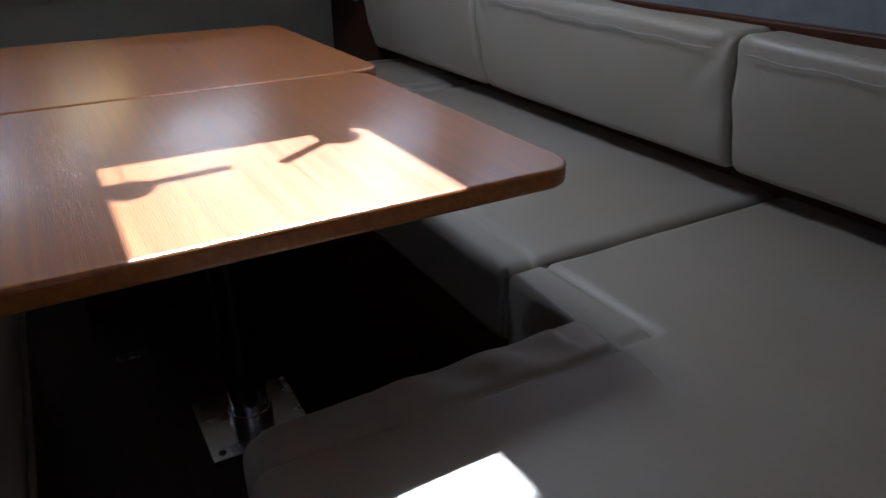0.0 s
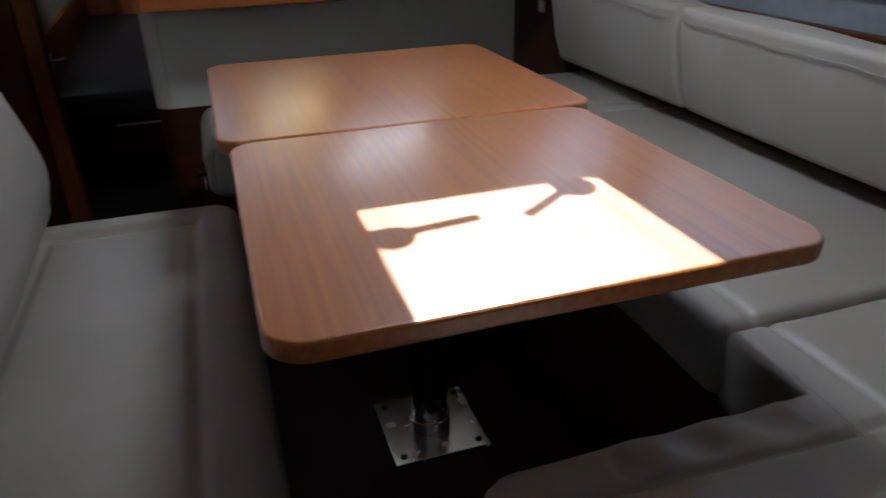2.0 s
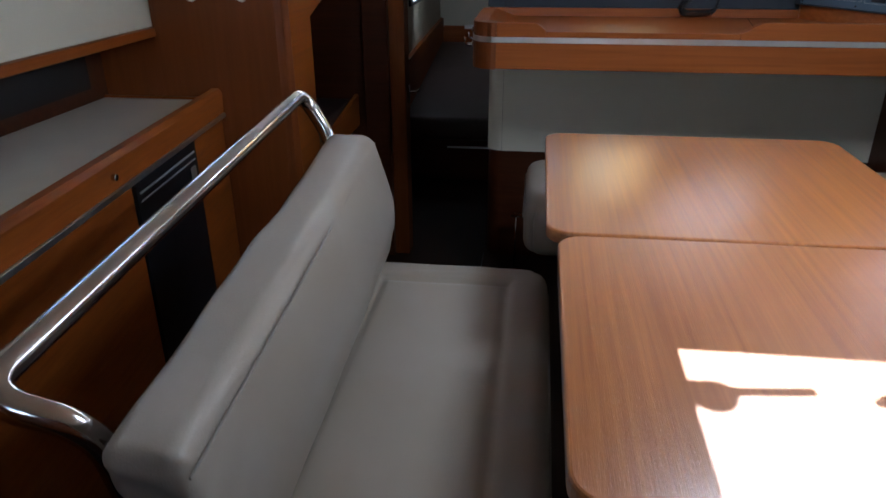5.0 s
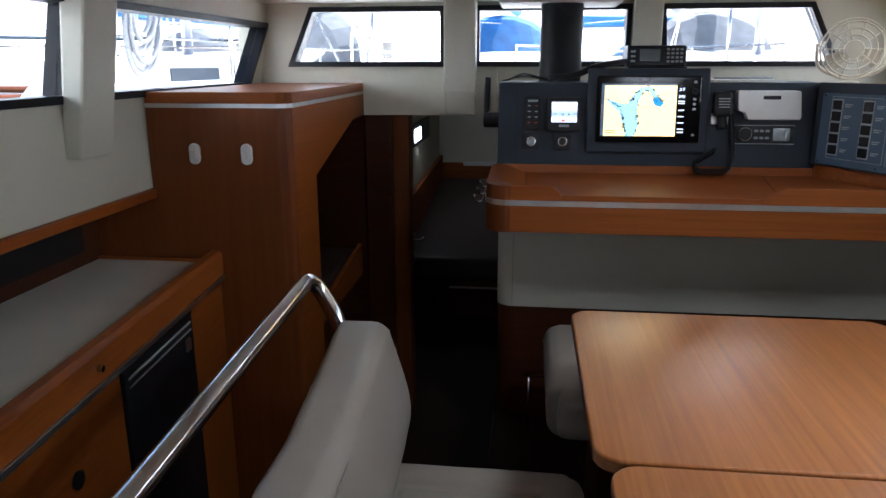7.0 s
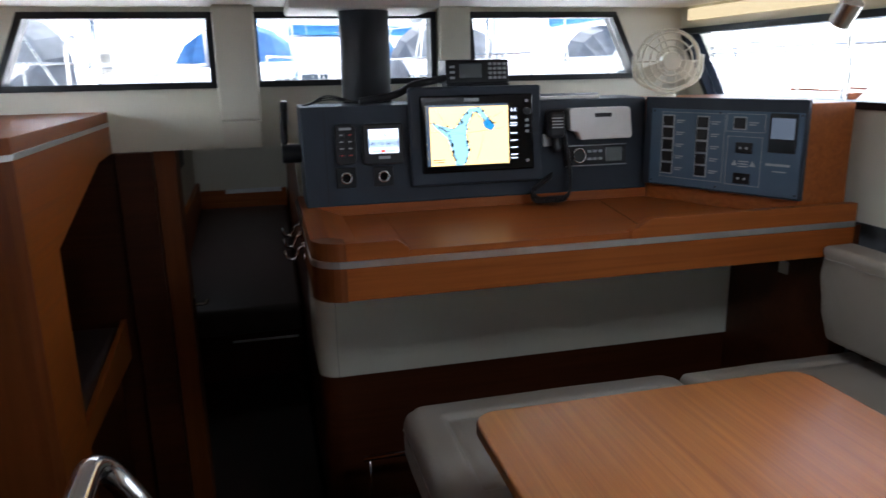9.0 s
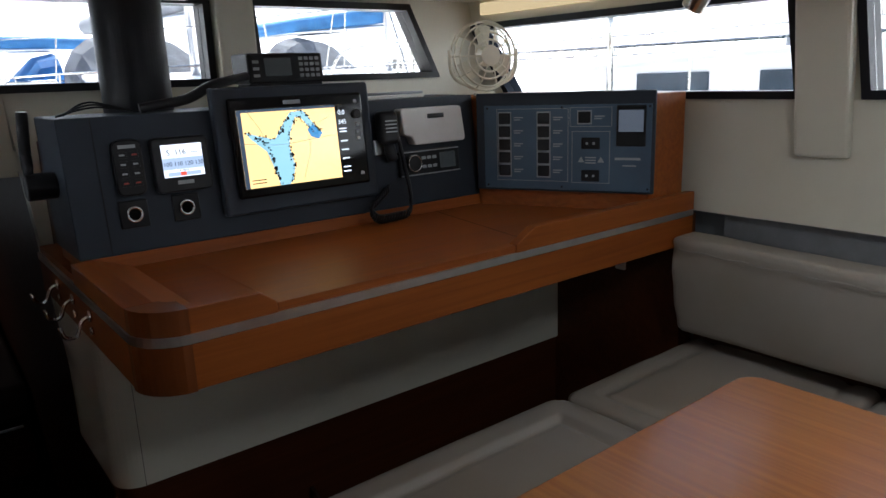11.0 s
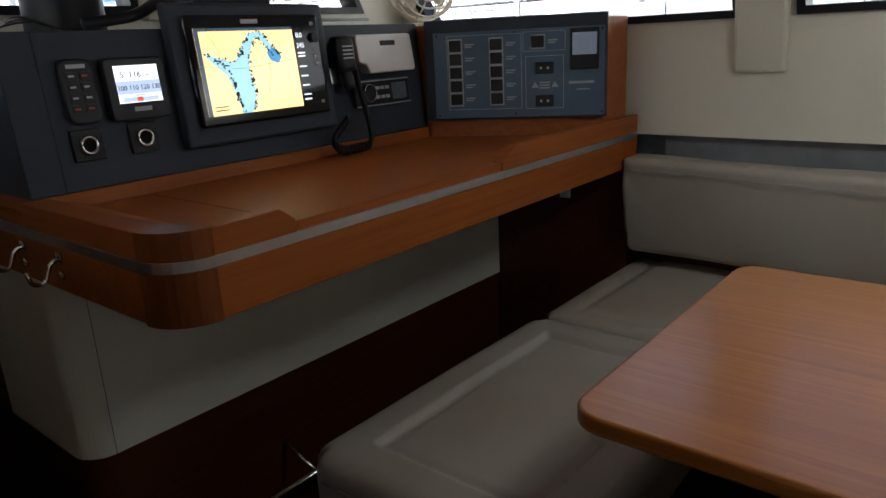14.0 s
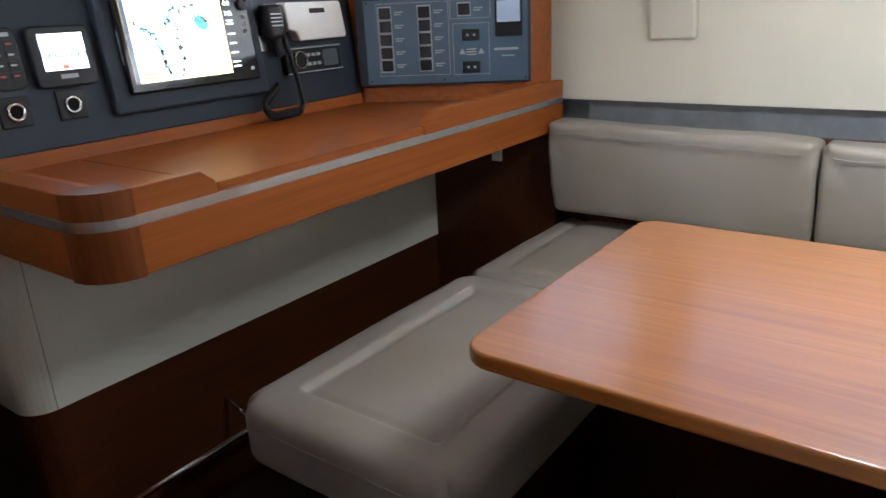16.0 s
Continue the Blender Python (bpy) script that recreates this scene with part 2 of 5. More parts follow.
def tube(path, r, sides=14, closed=False):
    bm = bmesh.new()
    pts = [Vector(p) for p in path]
    n, rings, up = len(pts), [], Vector((0.013, 0.021, 1))
    for i, p in enumerate(pts):
        a = pts[(i - 1) % n] if (i or closed) else p
        b = pts[(i + 1) % n] if (i < n - 1 or closed) else p
        d = (b - a).normalized()
        u = d.cross(up)
        if u.length < 0.05:
            u = d.cross(Vector((1, 0, 0)))
        u.normalize()
        if rings and u.dot(last) < 0 and not closed:
            u = -u
        last = u
        w = d.cross(u)
        rings.append([bm.verts.new(p + r * (math.cos(t) * u + math.sin(t) * w)) for t in (2 * math.pi * k / sides for k in range(sides))])
    for i in range(n if closed else n - 1):
        A, B = rings[i], rings[(i + 1) % n]
        off = 0
        if closed and i == n - 1:
            off = min(range(sides), key=lambda k: (A[0].co - B[k].co).length)
        for k in range(sides):
            bm.faces.new((A[k], A[(k + 1) % sides], B[(k + 1 + off) % sides], B[(k + off) % sides]))
    if not closed:
        bm.faces.new(rings[0][::-1])
        bm.faces.new(rings[-1])
    bmesh.ops.recalc_face_normals(bm, faces=bm.faces)
    return bm


def bent(points, r, seg=8):
    """A path with rounded corners."""
    pts = [Vector(p) for p in points]
    out = [pts[0]]
    for a, b, c in zip(pts, pts[1:], pts[2:]):
        d0, d1 = (a - b), (c - b)
        k = min(r, d0.length * 0.48, d1.length * 0.48)
        p, q = b + d0.normalized() * k, b + d1.normalized() * k
        out += [(1 - t) ** 2 * p + 2 * t * (1 - t) * b + t * t * q for t in (i / seg for i in range(seg + 1))]
    return out + [pts[-1]]


def disc(x, y, z, r, h, axis="z", sides=24, bev=0.0):
    return prism([(u + r * math.cos(2 * math.pi * i / sides), v + r * math.sin(2 * math.pi * i / sides)) for i in range(sides)
                  for u, v in [{"z": (x, y), "y": (x, z), "x": (y, z)}[axis]]],
                 {"z": z, "y": y, "x": x}[axis], {"z": z, "y": y, "x": x}[axis] + h, axis, bev)


def joined(*bms):
    out = bmesh.new()
    for b in bms:
        me = bpy.data.meshes.new("tmp")
        b.to_mesh(me)
        b.free()
        out.from_mesh(me)
        bpy.data.meshes.remove(me)
    return out


def cushion(x0, x1, y0, y1, z0, z1, r, step=0.02, shape=None, plan_r=0.0):
    """A stuffed block with round edges on a fine grid; shape moves each point. plan_r: (corner radius seen from above)."""
    def ticks(a, b):
        inner = max(1, round((b - a - 2 * r) / step))
        edge = [r * k for k in (0, 0.25, 0.5, 0.75)]
        return [a + e for e in edge] + [a + r + (b - a - 2 * r) * i / inner for i in range(inner + 1)] + [b - e for e in edge[::-1]]
    X, Y, Z = ticks(x0, x1), ticks(y0, y1), ticks(z0, z1)
    bm, made = bmesh.new(), {}

    def vert(p):
        key = tuple(round(c, 5) for c in p)
        if key not in made:
            q = Vector(p)
            if plan_r:
                c = Vector((min(max(q.x, x0 + plan_r), x1 - plan_r), min(max(q.y, y0 + plan_r), y1 - plan_r)))
                d = Vector((q.x - c.x, q.y - c.y))
                if d.length > 1e-6 and abs(d.x) > 1e-6 and abs(d.y) > 1e-6:
                    d = d.normalized() * max(abs(d.x), abs(d.y))
                    q.x, q.y = c.x + d.x, c.y + d.y
            k = Vector((min(max(p[0], x0 + r), x1 - r), min(max(p[1], y0 + r), y1 - r), min(max(p[2], z0 + r), z1 - r)))
            o = Vector(p) - k
            if o.length > 1e-6:
                q += o.normalized() * max(abs(o.x), abs(o.y), abs(o.z)) - o
            made[key] = bm.verts.new(shape(q) if shape else q)
        return made[key]

    def sheet(f, A, B, flip):
        for i in range(len(A) - 1):
            for j in range(len(B) - 1):
                vs = [vert(f(A[i], B[j])), vert(f(A[i + 1], B[j])), vert(f(A[i + 1], B[j + 1])), vert(f(A[i], B[j + 1]))]
                if len(set(vs)) == 4:
                    bm.faces.new(vs[::-1] if flip else vs)
    sheet(lambda a, b: (a, b, z1), X, Y, False)
    sheet(lambda a, b: (a, b, z0), X, Y, True)
    sheet(lambda a, b: (a, y0, b), X, Z, False)
    sheet(lambda a, b: (a, y1, b), X, Z, True)
    sheet(lambda a, b: (x0, a, b), Y, Z, True)
    sheet(lambda a, b: (x1, a, b), Y, Z, False)
    return bm


def words(text, size, mat, parent, m, name="lettering"):
    """Lettering in the built-in font as a thin mesh."""
    cu = bpy.data.curves.new("t", "FONT")
    cu.body, cu.size, cu.extrude, cu.align_x, cu.align_y = text, size, 0.0003, "CENTER", "CENTER"
    tmp = bpy.data.objects.new("t", cu)
    me = bpy.data.meshes.new_from_object(tmp)
    bpy.data.objects.remove(tmp)
    me.transform(m)
    bm = bmesh.new()
    bm.from_mesh(me)
    bpy.data.meshes.remove(me)
    return part(name, bm, mat, parent)


def groove(q, x0, x1, y0, y1, zt, depth=0.006, w=0.013, corner=0.02):
    """How far a stitched channel round a rectangle sinks a point of the top."""
    dx = max(x0 - q.x, q.x - x1)
    dy = max(y0 - q.y, q.y - y1)
    d = max(dx, dy) if max(dx, dy) < 0 else math.hypot(max(dx, 0), max(dy, 0))
    return depth * math.exp(-(d / w) ** 2)


# ---- setting: sole, walls, windows, ceiling ----
TOP = 1.565
solid("floor_dinette", box(-0.225, 1.30, -2.2, 1.62, -0.25, 0.0, 0), M_SOLE, "dark brown wooden cabin sole on a raised platform", "floor")
solid("floor_passage", box(-1.45, -0.226, -2.3, 5.2, -0.30, -0.22, 0), M_SOLE, "dark brown wooden sole of the passage", "floor")
solid("trim_step", box(-0.2285, -0.2255, 1.30, 1.6, -0.008, 0.003, 0.001), M_GREYLINER, "thin grey edge along the raised sole", "trim")


# closed bottom added so that no daylight leaks in round the soles
solid("floor_hull", box(-1.50, 1.36, -2.36, 5.1, -0.45, -0.302, 0), M_DARK, "dark hull bottom added to stop daylight under the cabin sole", "floor")


def lean_x(bm, side, k=0.16, z0=1.235):
    for v in bm.verts:
        if v.co.z > z0:
            v.co.x -= side * (v.co.z - z0) * k
    return bm


def hull_wall(name, s, lower):
    """One side of the deckhouse: a cream panel, two window openings and the header over them."""
    x0, x1 = (1.25, 1.31) if s > 0 else (-1.31, -1.25)
    # aft windows end early out of view, most to port, to dim the cushions
    post0, post1, aft, end = 0.86, 0.73, (-0.55 if s > 0 else 0.12), -2.3
    bms = [prism([(end, lower), (2.1, lower), (2.1, 1.235), (end, 1.235)], x0, x1, "x"),
           prism([(end, 1.49), (2.1, 1.49), (2.1, TOP + 0.05), (end, TOP + 0.05)], x0, x1, "x"),
           prism([(post1, 1.235), (post0, 1.235), (post0 + 0.02, 1.49), (post1 + 0.02, 1.49)], x0, x1, "x"),
           prism([(1.88, 1.235), (2.1, 1.235), (2.1, 1.49), (2.03, 1.49)], x0, x1, "x"),
           prism([(end, 1.235), (aft, 1.235), (aft, 1.49), (end, 1.49)], x0, x1, "x")]
    w = solid(name, lean_x(joined(*bms), s), M_CREAM, "cream deckhouse side with long windows", "wall")
    for n, quad in enumerate((((post0, 1.235), (1.88, 1.235), (2.03, 1.49), (post0 + 0.02, 1.49)),
                              ((aft, 1.235), (post1, 1.235), (post1 + 0.02, 1.49), (aft, 1.49)))):
        window(f"window_{'port' if s < 0 else 'starboard'}_{n + 1}", quad, "x", (x0 + x1) / 2 - s * 0.005, s)
    return w


def window(name, quad, axis, c, s=0):
    """A fixed window: a black frame let into the opening and a clear pane."""
    win = thing(name, "fixed deckhouse window with a black frame", "window", kind="structure")
    cx = sum(p[0] for p in quad) / 4
    cz = sum(p[1] for p in quad) / 4
    t = 0.020
    inner = []
    for i, p in enumerate(quad):
        a, b = quad[i - 1], quad[(i + 1) % 4]
        va, vb = (Vector(a) - Vector(p)).normalized(), (Vector(b) - Vector(p)).normalized()
        sn = abs(va.x * vb.y - va.y * vb.x)
        inner.append(tuple(Vector(p) + (va + vb) * (t / max(sn, 0.3))))
    bars = []
    for i in range(4):
        bars.append(prism([quad[i], quad[(i + 1) % 4], inner[(i + 1) % 4], inner[i]], c - 0.036, c + 0.036, axis))
    bm = joined(*bars)
    pane = prism(inner, c - 0.003, c + 0.003, axis)
    if axis == "x":
        lean_x(bm, s), lean_x(pane, s)
    part("window_frame", bm, M_BLACK, win)
    g = part("pane", pane, M_GLASS, win)
    g.visible_shadow = False
    return win


M_GLASS = bpy.data.materials.new("window_glass")
M_GLASS.use_nodes = True
gb = M_GLASS.node_tree.nodes["Principled BSDF"]
gb.inputs["Transmission Weight"].default_value, gb.inputs["Roughness"].default_value, gb.inputs["IOR"].default_value = 1.0, 0.0, 1.1

hull_wall("wall_starboard", 1, 0.93)
hull_wall("wall_port", -1, 0.965)
# hull behind the panels, lower down
solid("wall_hull_starboard", box(1.312, 1.36, -2.3, 2.1, -0.3, 1.0, 0), M_GREYLINER, "grey lined hull side behind the settee", "wall")
solid("wall_hull_port", box(-1.50, -1.44, -2.3, 5.2, -0.3, 1.0, 0), M_DARKWOOD, "dark hull side behind the galley", "wall")

# hidden strip added to block daylight between hull side and deckhouse panel
solid("wall_ledge_port", box(-1.439, -1.312, -2.3, 2.1, 0.97, 1.0, 0), M_DARKWOOD, "dark strip added to close the hull side against daylight", "wall")
FY = 2.02
F = [prism([(-1.31, 1.12), (-0.25, 1.12), (-0.255, 1.315), (-1.336, 1.315)], FY, FY + 0.06, "y"),
     # reaches down out of view to shut out daylight
     prism([(-0.139, -0.3), (1.31, -0.3), (1.336, 1.315), (-0.255, 1.315)], FY, FY + 0.06, "y"),
     prism([(-1.336, 1.55), (1.336, 1.55), (1.31, 1.62), (-1.31, 1.62)], FY, FY + 0.06, "y"),
     prism([(-1.336, 1.315), (-1.122, 1.315), (-1.02, 1.55), (-1.336, 1.55)], FY, FY + 0.06, "y"),
     prism([(-0.464, 1.315), (-0.347, 1.315), (-0.347, 1.55), (-0.464, 1.55)], FY, FY + 0.06, "y"),
     prism([(0.265, 1.315), (0.388, 1.315), (0.372, 1.55), (0.265, 1.55)], FY, FY + 0.06, "y"),
     prism([(1.051, 1.315), (1.336, 1.315), (1.336, 1.55), (0.933, 1.55)], FY, FY + 0.06, "y")]
solid("wall_front", joined(*F), M_CREAM, "cream deckhouse front under the windows", "wall")
window("window_front_1", ((-1.122, 1.315), (-0.464, 1.315), (-0.464, 1.55), (-1.02, 1.55)), "y", FY + 0.025)
window("window_front_2", ((-0.347, 1.315), (0.265, 1.315), (0.265, 1.55), (-0.347, 1.55)), "y", FY + 0.025)
window("window_front_3", ((0.388, 1.315), (1.051, 1.315), (0.933, 1.55), (0.372, 1.55)), "y", FY + 0.025)


def post_cover(x0, x1, y0, y1, s, name="trim_post"):
    """A cream box that covers a window post, cut back at its foot."""
    bm = box(x0, x1, y0, y1, 1.10, TOP, 0.008)
    for v in bm.verts:
        if s and v.co.z > 1.235:
            v.co.x -= s * (v.co.z - 1.235) * 0.16
        if v.co.z < 1.12:
            if s:
                v.co.x += s * 0.018 if (v.co.x * s) < (x0 + x1) / 2 * s else 0
            elif v.co.y < (y0 + y1) / 2:
                v.co.y += 0.03
    return solid(name, bm, M_CREAM, "cream cover over a window post", "trim")


post_cover(1.215, 1.26, 0.745, 0.87, 1)
post_cover(-1.26, -1.19, 0.69, 0.83, -1)
bm = joined(box(-0.46, -0.335, 1.92, 2.024, 1.215, TOP, 0.006), prism([(1.92, 1.214), (2.024, 1.214), (2.024, 1.125), (1.945, 1.125)], -0.458, -0.337, "x", 0.004))
solid("trim_post_front", bm, M_CREAM, "cream cover over a front window post", "trim")
bm = box(0.27, 0.378, 1.98, 2.024, 1.30, TOP, 0.006)
solid("trim_post_front_2", bm, M_CREAM, "cream cover over a front window post", "trim")

HX0, HX1, HY0, HY1 = 0.35, 0.72, -0.11, 0.29
# roof runs past the front windows, out of view, to keep sun out
C = [box(-1.36, HX0, -2.3, 2.32, TOP, TOP + 0.05, 0), box(HX1, 1.36, -2.3, 2.32, TOP, TOP + 0.05, 0),
     box(HX0, HX1, -2.3, HY0, TOP, TOP + 0.05, 0), box(HX0, HX1, HY1, 2.32, TOP, TOP + 0.05, 0)]
solid("ceiling", joined(*C), M_WHITE, "white headliner with a roof hatch", "ceiling")
hatch = thing("roof_hatch", "open roof hatch rim with two latches", "hatch", (0.54, 0.07, TOP))
for a in ((HX0, HX0 + 0.012, HY0, HY1), (HX1 - 0.012, HX1, HY0, HY1), (HX0, HX1, HY0, HY0 + 0.012), (HX0, HX1, HY1 - 0.012, HY1)):
    part("rim", box(*a, TOP - 0.01, TOP + 0.052, 0.002), M_ALU, hatch)
for cx, cy, sx, sy in ((HX0, HY0, 1, 1), (HX1, HY0, -1, 1), (HX1, HY1, -1, -1), (HX0, HY1, 1, -1)):
    arc = [(cx + sx * 0.06 * (1 - math.sin(a)), cy + sy * 0.06 * (1 - math.cos(a))) for a in (math.pi / 2 * i / 6 for i in range(7))]
    part("rim_corner", prism([(cx + sx * 0.004, cy + sy * 0.004)] + arc, TOP - 0.008, TOP + 0.05), M_ALU, hatch)
part("hinge_bar", box(HX0, 0.40, 0.165, 0.195, TOP + 0.02, TOP + 0.036, 0.004), M_PLASTIC, hatch)
for c, tip in (((0.395, 0.172), (0.505, 0.192)), ((0.66, 0.238), (0.565, 0.178))):
    part("latch", joined(disc(c[0], c[1], TOP + 0.02, 0.026, 0.02, "z", 16, 0.004), box(c[0] - 0.03, c[0] + 0.006, c[1] - 0.004, c[1] + 0.024, TOP + 0.02, TOP + 0.036, 0.004),
                         tube(bent([(c[0], c[1] + 0.008, TOP + 0.03), ((c[0] + tip[0]) / 2, (c[1] + tip[1]) / 2 + 0.004, TOP + 0.03), (*tip, TOP + 0.03)], 0.03), 0.008, 10)), M_PLASTIC, hatch)

# unseen aft end, companionway boarded up to 1.28 to cut daylight; forward cabin shell
A = [box(-1.5, -0.6, -2.36, -2.3, -0.3, 1.62, 0), box(0.1, 1.36, -2.36, -2.3, -0.3, 1.62, 0), box(-0.6, 0.1, -2.36, -2.3, -0.3, 1.28, 0)]
solid("wall_aft", joined(*A), M_TEAK_Z, "unseen teak bulkhead, its opening kept low to hold back daylight", "wall")
solid("wall_cabin_port", box(-0.92, -0.86, 2.2, 5.0, -0.3, 1.2, 0), M_CREAM, "cream lined side of the forward cabin", "wall")
bm = box(-1.14, 0.0, 5.0, 5.06, -0.3, 1.2, 0)
solid("wall_cabin_end", bm, M_CREAM, "cream end wall of the forward cabin", "wall")
solid("wall_cabin_starboard", box(-0.20, -0.14, 1.78, 5.0, -0.3, 1.2, 0), M_DARKWOOD, "dark wooden side of the cabin passage", "wall")
solid("ceiling_cabin", box(-1.2, 0.0, 2.03, 5.06, 1.13, 1.18, 0), M_CREAM, "pale ceiling of the forward cabin", "ceiling")
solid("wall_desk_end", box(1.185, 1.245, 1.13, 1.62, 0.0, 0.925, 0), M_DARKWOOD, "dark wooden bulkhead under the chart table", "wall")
part("socket", box(1.176, 1.186, 1.315, 1.35, 0.735, 0.775, 0.003), M_WHITEPLASTIC, bpy.data.objects["wall_desk_end"], "small white socket")

# ---- dinette table ----
table = thing("saloon_table", "teak saloon table with two leaves on a steel pedestal", "table", (0.33, 0.1, 0))
for y0, y1, x0, x1 in ((-0.615, -0.003, 0.004, 0.627), (0.003, 0.652, -0.014, 0.668)):
    part("tabletop", slab(rounded(x0, x1, y0, y1, 0.045, 8), 0.7505, 0.775, 0.005), M_TABLE, table)
part("bracket", box(0.02, 0.6, -0.35, -0.29, 0.722, 0.750, 0.004), M_DARKWOOD, table)
part("bracket", box(0.42, 0.58, -0.30, -0.2, 0.722, 0.750, 0.004), M_DARKWOOD, table)
part("pedestal", disc(0.355, 0.125, 0.012, 0.043, 0.733, "z", 64), M_CHROME, table, "polished steel tube")
part("collar", disc(0.355, 0.125, 0.006, 0.049, 0.035, "z", 32, 0.003), M_CHROME, table)
part("base_plate", box(0.245, 0.466, 0.012, 0.236, 0.0, 0.008, 0.002), M_STEEL, table, "square steel floor plate")
for bx, by in ((0.268, 0.214), (0.445, 0.214), (0.445, 0.034), (0.268, 0.034)):
    part("bolt", joined(disc(bx, by, 0.006, 0.008, 0.004, "z", 16, 0.001), disc(bx, by, 0.009, 0.004, 0.0015, "z", 6)), M_PLASTIC, table)


pull = thing("floor_pull", "small steel lifting ring let into the dark sole", "floor ring", (0.16, 0.53, 0.0))
part("plate", slab(rounded(0.118, 0.198, 0.515, 0.545, 0.012, 5), 0.0002, 0.003, 0.001), M_STEEL, pull)
part("finger_hole", slab(rounded(0.130, 0.186, 0.522, 0.538, 0.007, 5), 0.003, 0.0038, 0.0003), M_DARK, pull)

# ---- seats ----
def puff(x0, x1, y0, y1, zt, inset=0.075, amp=0.004, seed=0.0, sunk=0.006, open_side=None):
    """Shape of a seat cushion: a crowned top with a stitched channel, and small folds."""
    def f(q):
        if q.z > zt - 0.03:
            a = (q.x - x0) / (x1 - x0)
            b = (q.y - y0) / (y1 - y0)
            crown = 16 * a * (1 - a) * b * (1 - b)
            q.z += 0.008 * min(1, max(0, crown)) ** 0.5
            if inset:
                q.z -= groove(q, x0 + inset, x1 - inset, y0 + inset, y1 - inset, zt, sunk, 0.009)
                d = min(q.x - x0 - inset, x1 - inset - q.x, q.y - y0 - inset, y1 - inset - q.y)
                q.z -= 0.010 * min(1.0, max(0.0, d / 0.016 + 0.5))
        n = noise.noise(Vector((q.x * 7 + seed, q.y * 7, q.z * 7)))
        q.z += amp * n
        q.x += amp * 0.5 * noise.noise(Vector((q.x * 9, q.y * 9 + seed, q.z * 15)))
        return q
    return f


bench = thing("bench_seat", "grey leather bench with a sloping backrest and steel rail", "bench", (-0.2, -0.12, 0))
part("plinth", box(-0.40, -0.035, -0.54, 0.30, 0.0, 0.43, 0.004), M_DARKWOOD, bench, "dark wooden seat box")
part("seat", cushion(-0.44, 0.004, -0.625, 0.338, 0.425, 0.553, 0.034, 0.0065, puff(-0.44, 0.004, -0.625, 0.338, 0.553, 0.085, 0.002, 1.0, 0.009), 0.05), M_LEATHER, bench, "", True)


def seam(path, r=0.0022):
    return tube(path, r, 6)


part("piping", seam([(0.006, -0.56 + 0.85 * i / 40, 0.505) for i in range(41)]), M_STITCH, bench)

part("piping", seam([(-0.39 + 0.35 * i / 30, -0.627, 0.505 + 0.001 * math.sin(i)) for i in range(31)]), M_STITCH, bench)


def backrest_shape(q):
    """Runs a little outboard forward, the ends slope with the rail, thinner at the foot, folds at the ends."""
    u = (q.y + 0.61) / 0.97
    h = (q.z - 0.555) / 0.27
    back = min(1.0, max(0.0, -q.x / 0.085))
    q.x += 0.038 * back * (1 - h) - back * max(0.0, h) * 0.02 * u
    face = q.y < -0.605
    q.x += -0.325 - 0.075 * u
    if u < 0.14:
        e = 1 - max(0.0, u) / 0.14
        q.y += 0.0042 * e * math.sin(q.z * 120 + q.x * 60 + 2 * math.sin(q.z * 31)) * (1 - 0.6 * h)
        q.x += 0.0012 * e * math.sin(q.z * 95 - q.y * 40)
    q.x += 0.012 * math.sin(math.pi * min(1, max(0, h))) * math.sin(math.pi * min(1, max(0, u)))
    q.x += 0.055 * u * (1 - back) * (min(1.0, 0.8 + h * 0.7) - max(0.0, h - 0.35) ** 1.4 / 0.55)
    q.y += -0.055 * h if u < 0.5 else 0.055 * h
    q.z += 0.004 * noise.noise(Vector((q.x * 9, q.y * 6, 3.0)))
    q.x += 0.003 * noise.noise(Vector((q.z * 11, q.y * 5, 7.0)))
    return q


part("backrest", cushion(-0.085, 0.0, -0.61, 0.36, 0.555, 0.825, 0.022, 0.009, backrest_shape), M_LEATHER, bench, "", True)
part("piping", seam([(-0.3225 - 0.071 * u + 0.005 * math.sin(math.pi * u), -0.655 + 1.06 * u, 0.803) for u in [i / 40 for i in range(41)]], 0.0016), M_STITCH, bench)
RAIL = bent([(-0.466, -0.35, -0.22), (-0.468, -0.57, 0.775), (-0.563, -0.60, 0.828), (-0.563, 0.435, 0.905), (-0.50, 0.43, 0.80), (-0.46, 0.36, 0.45)], 0.05, 10)
part("rail", tube(RAIL, 0.0165, 18), M_CHROME, bench, "polished steel grab rail", True)
part("rail_clip", tube([(-0.470, -0.560, 0.745), (-0.395, -0.585, 0.755)], 0.010, 12), M_CHROME, bench, "", True)
part("rail_foot", disc(-0.466, -0.35, -0.22, 0.03, 0.012, "z", 20, 0.002), M_CHROME, bench)

stool = thing("stool_seat", "grey leather stool cushion with a stitched panel beside the table", "stool", (0.33, 0.9, 0))
part("box", box(0.08, 0.62, 0.74, 1.02, 0.0, 0.435, 0.004), M_DARKWOOD, stool)
part("cushion", cushion(-0.058, 0.69, 0.64, 1.135, 0.430, 0.563, 0.036, 0.0065, puff(-0.058, 0.69, 0.64, 1.135, 0.563, 0.098, 0.002, 4.0, 0.009), 0.06), M_LEATHER, stool, "", True)
part("piping", seam([(-0.060, 0.70 + 0.38 * i / 20, 0.525) for i in range(21)]), M_STITCH, stool)

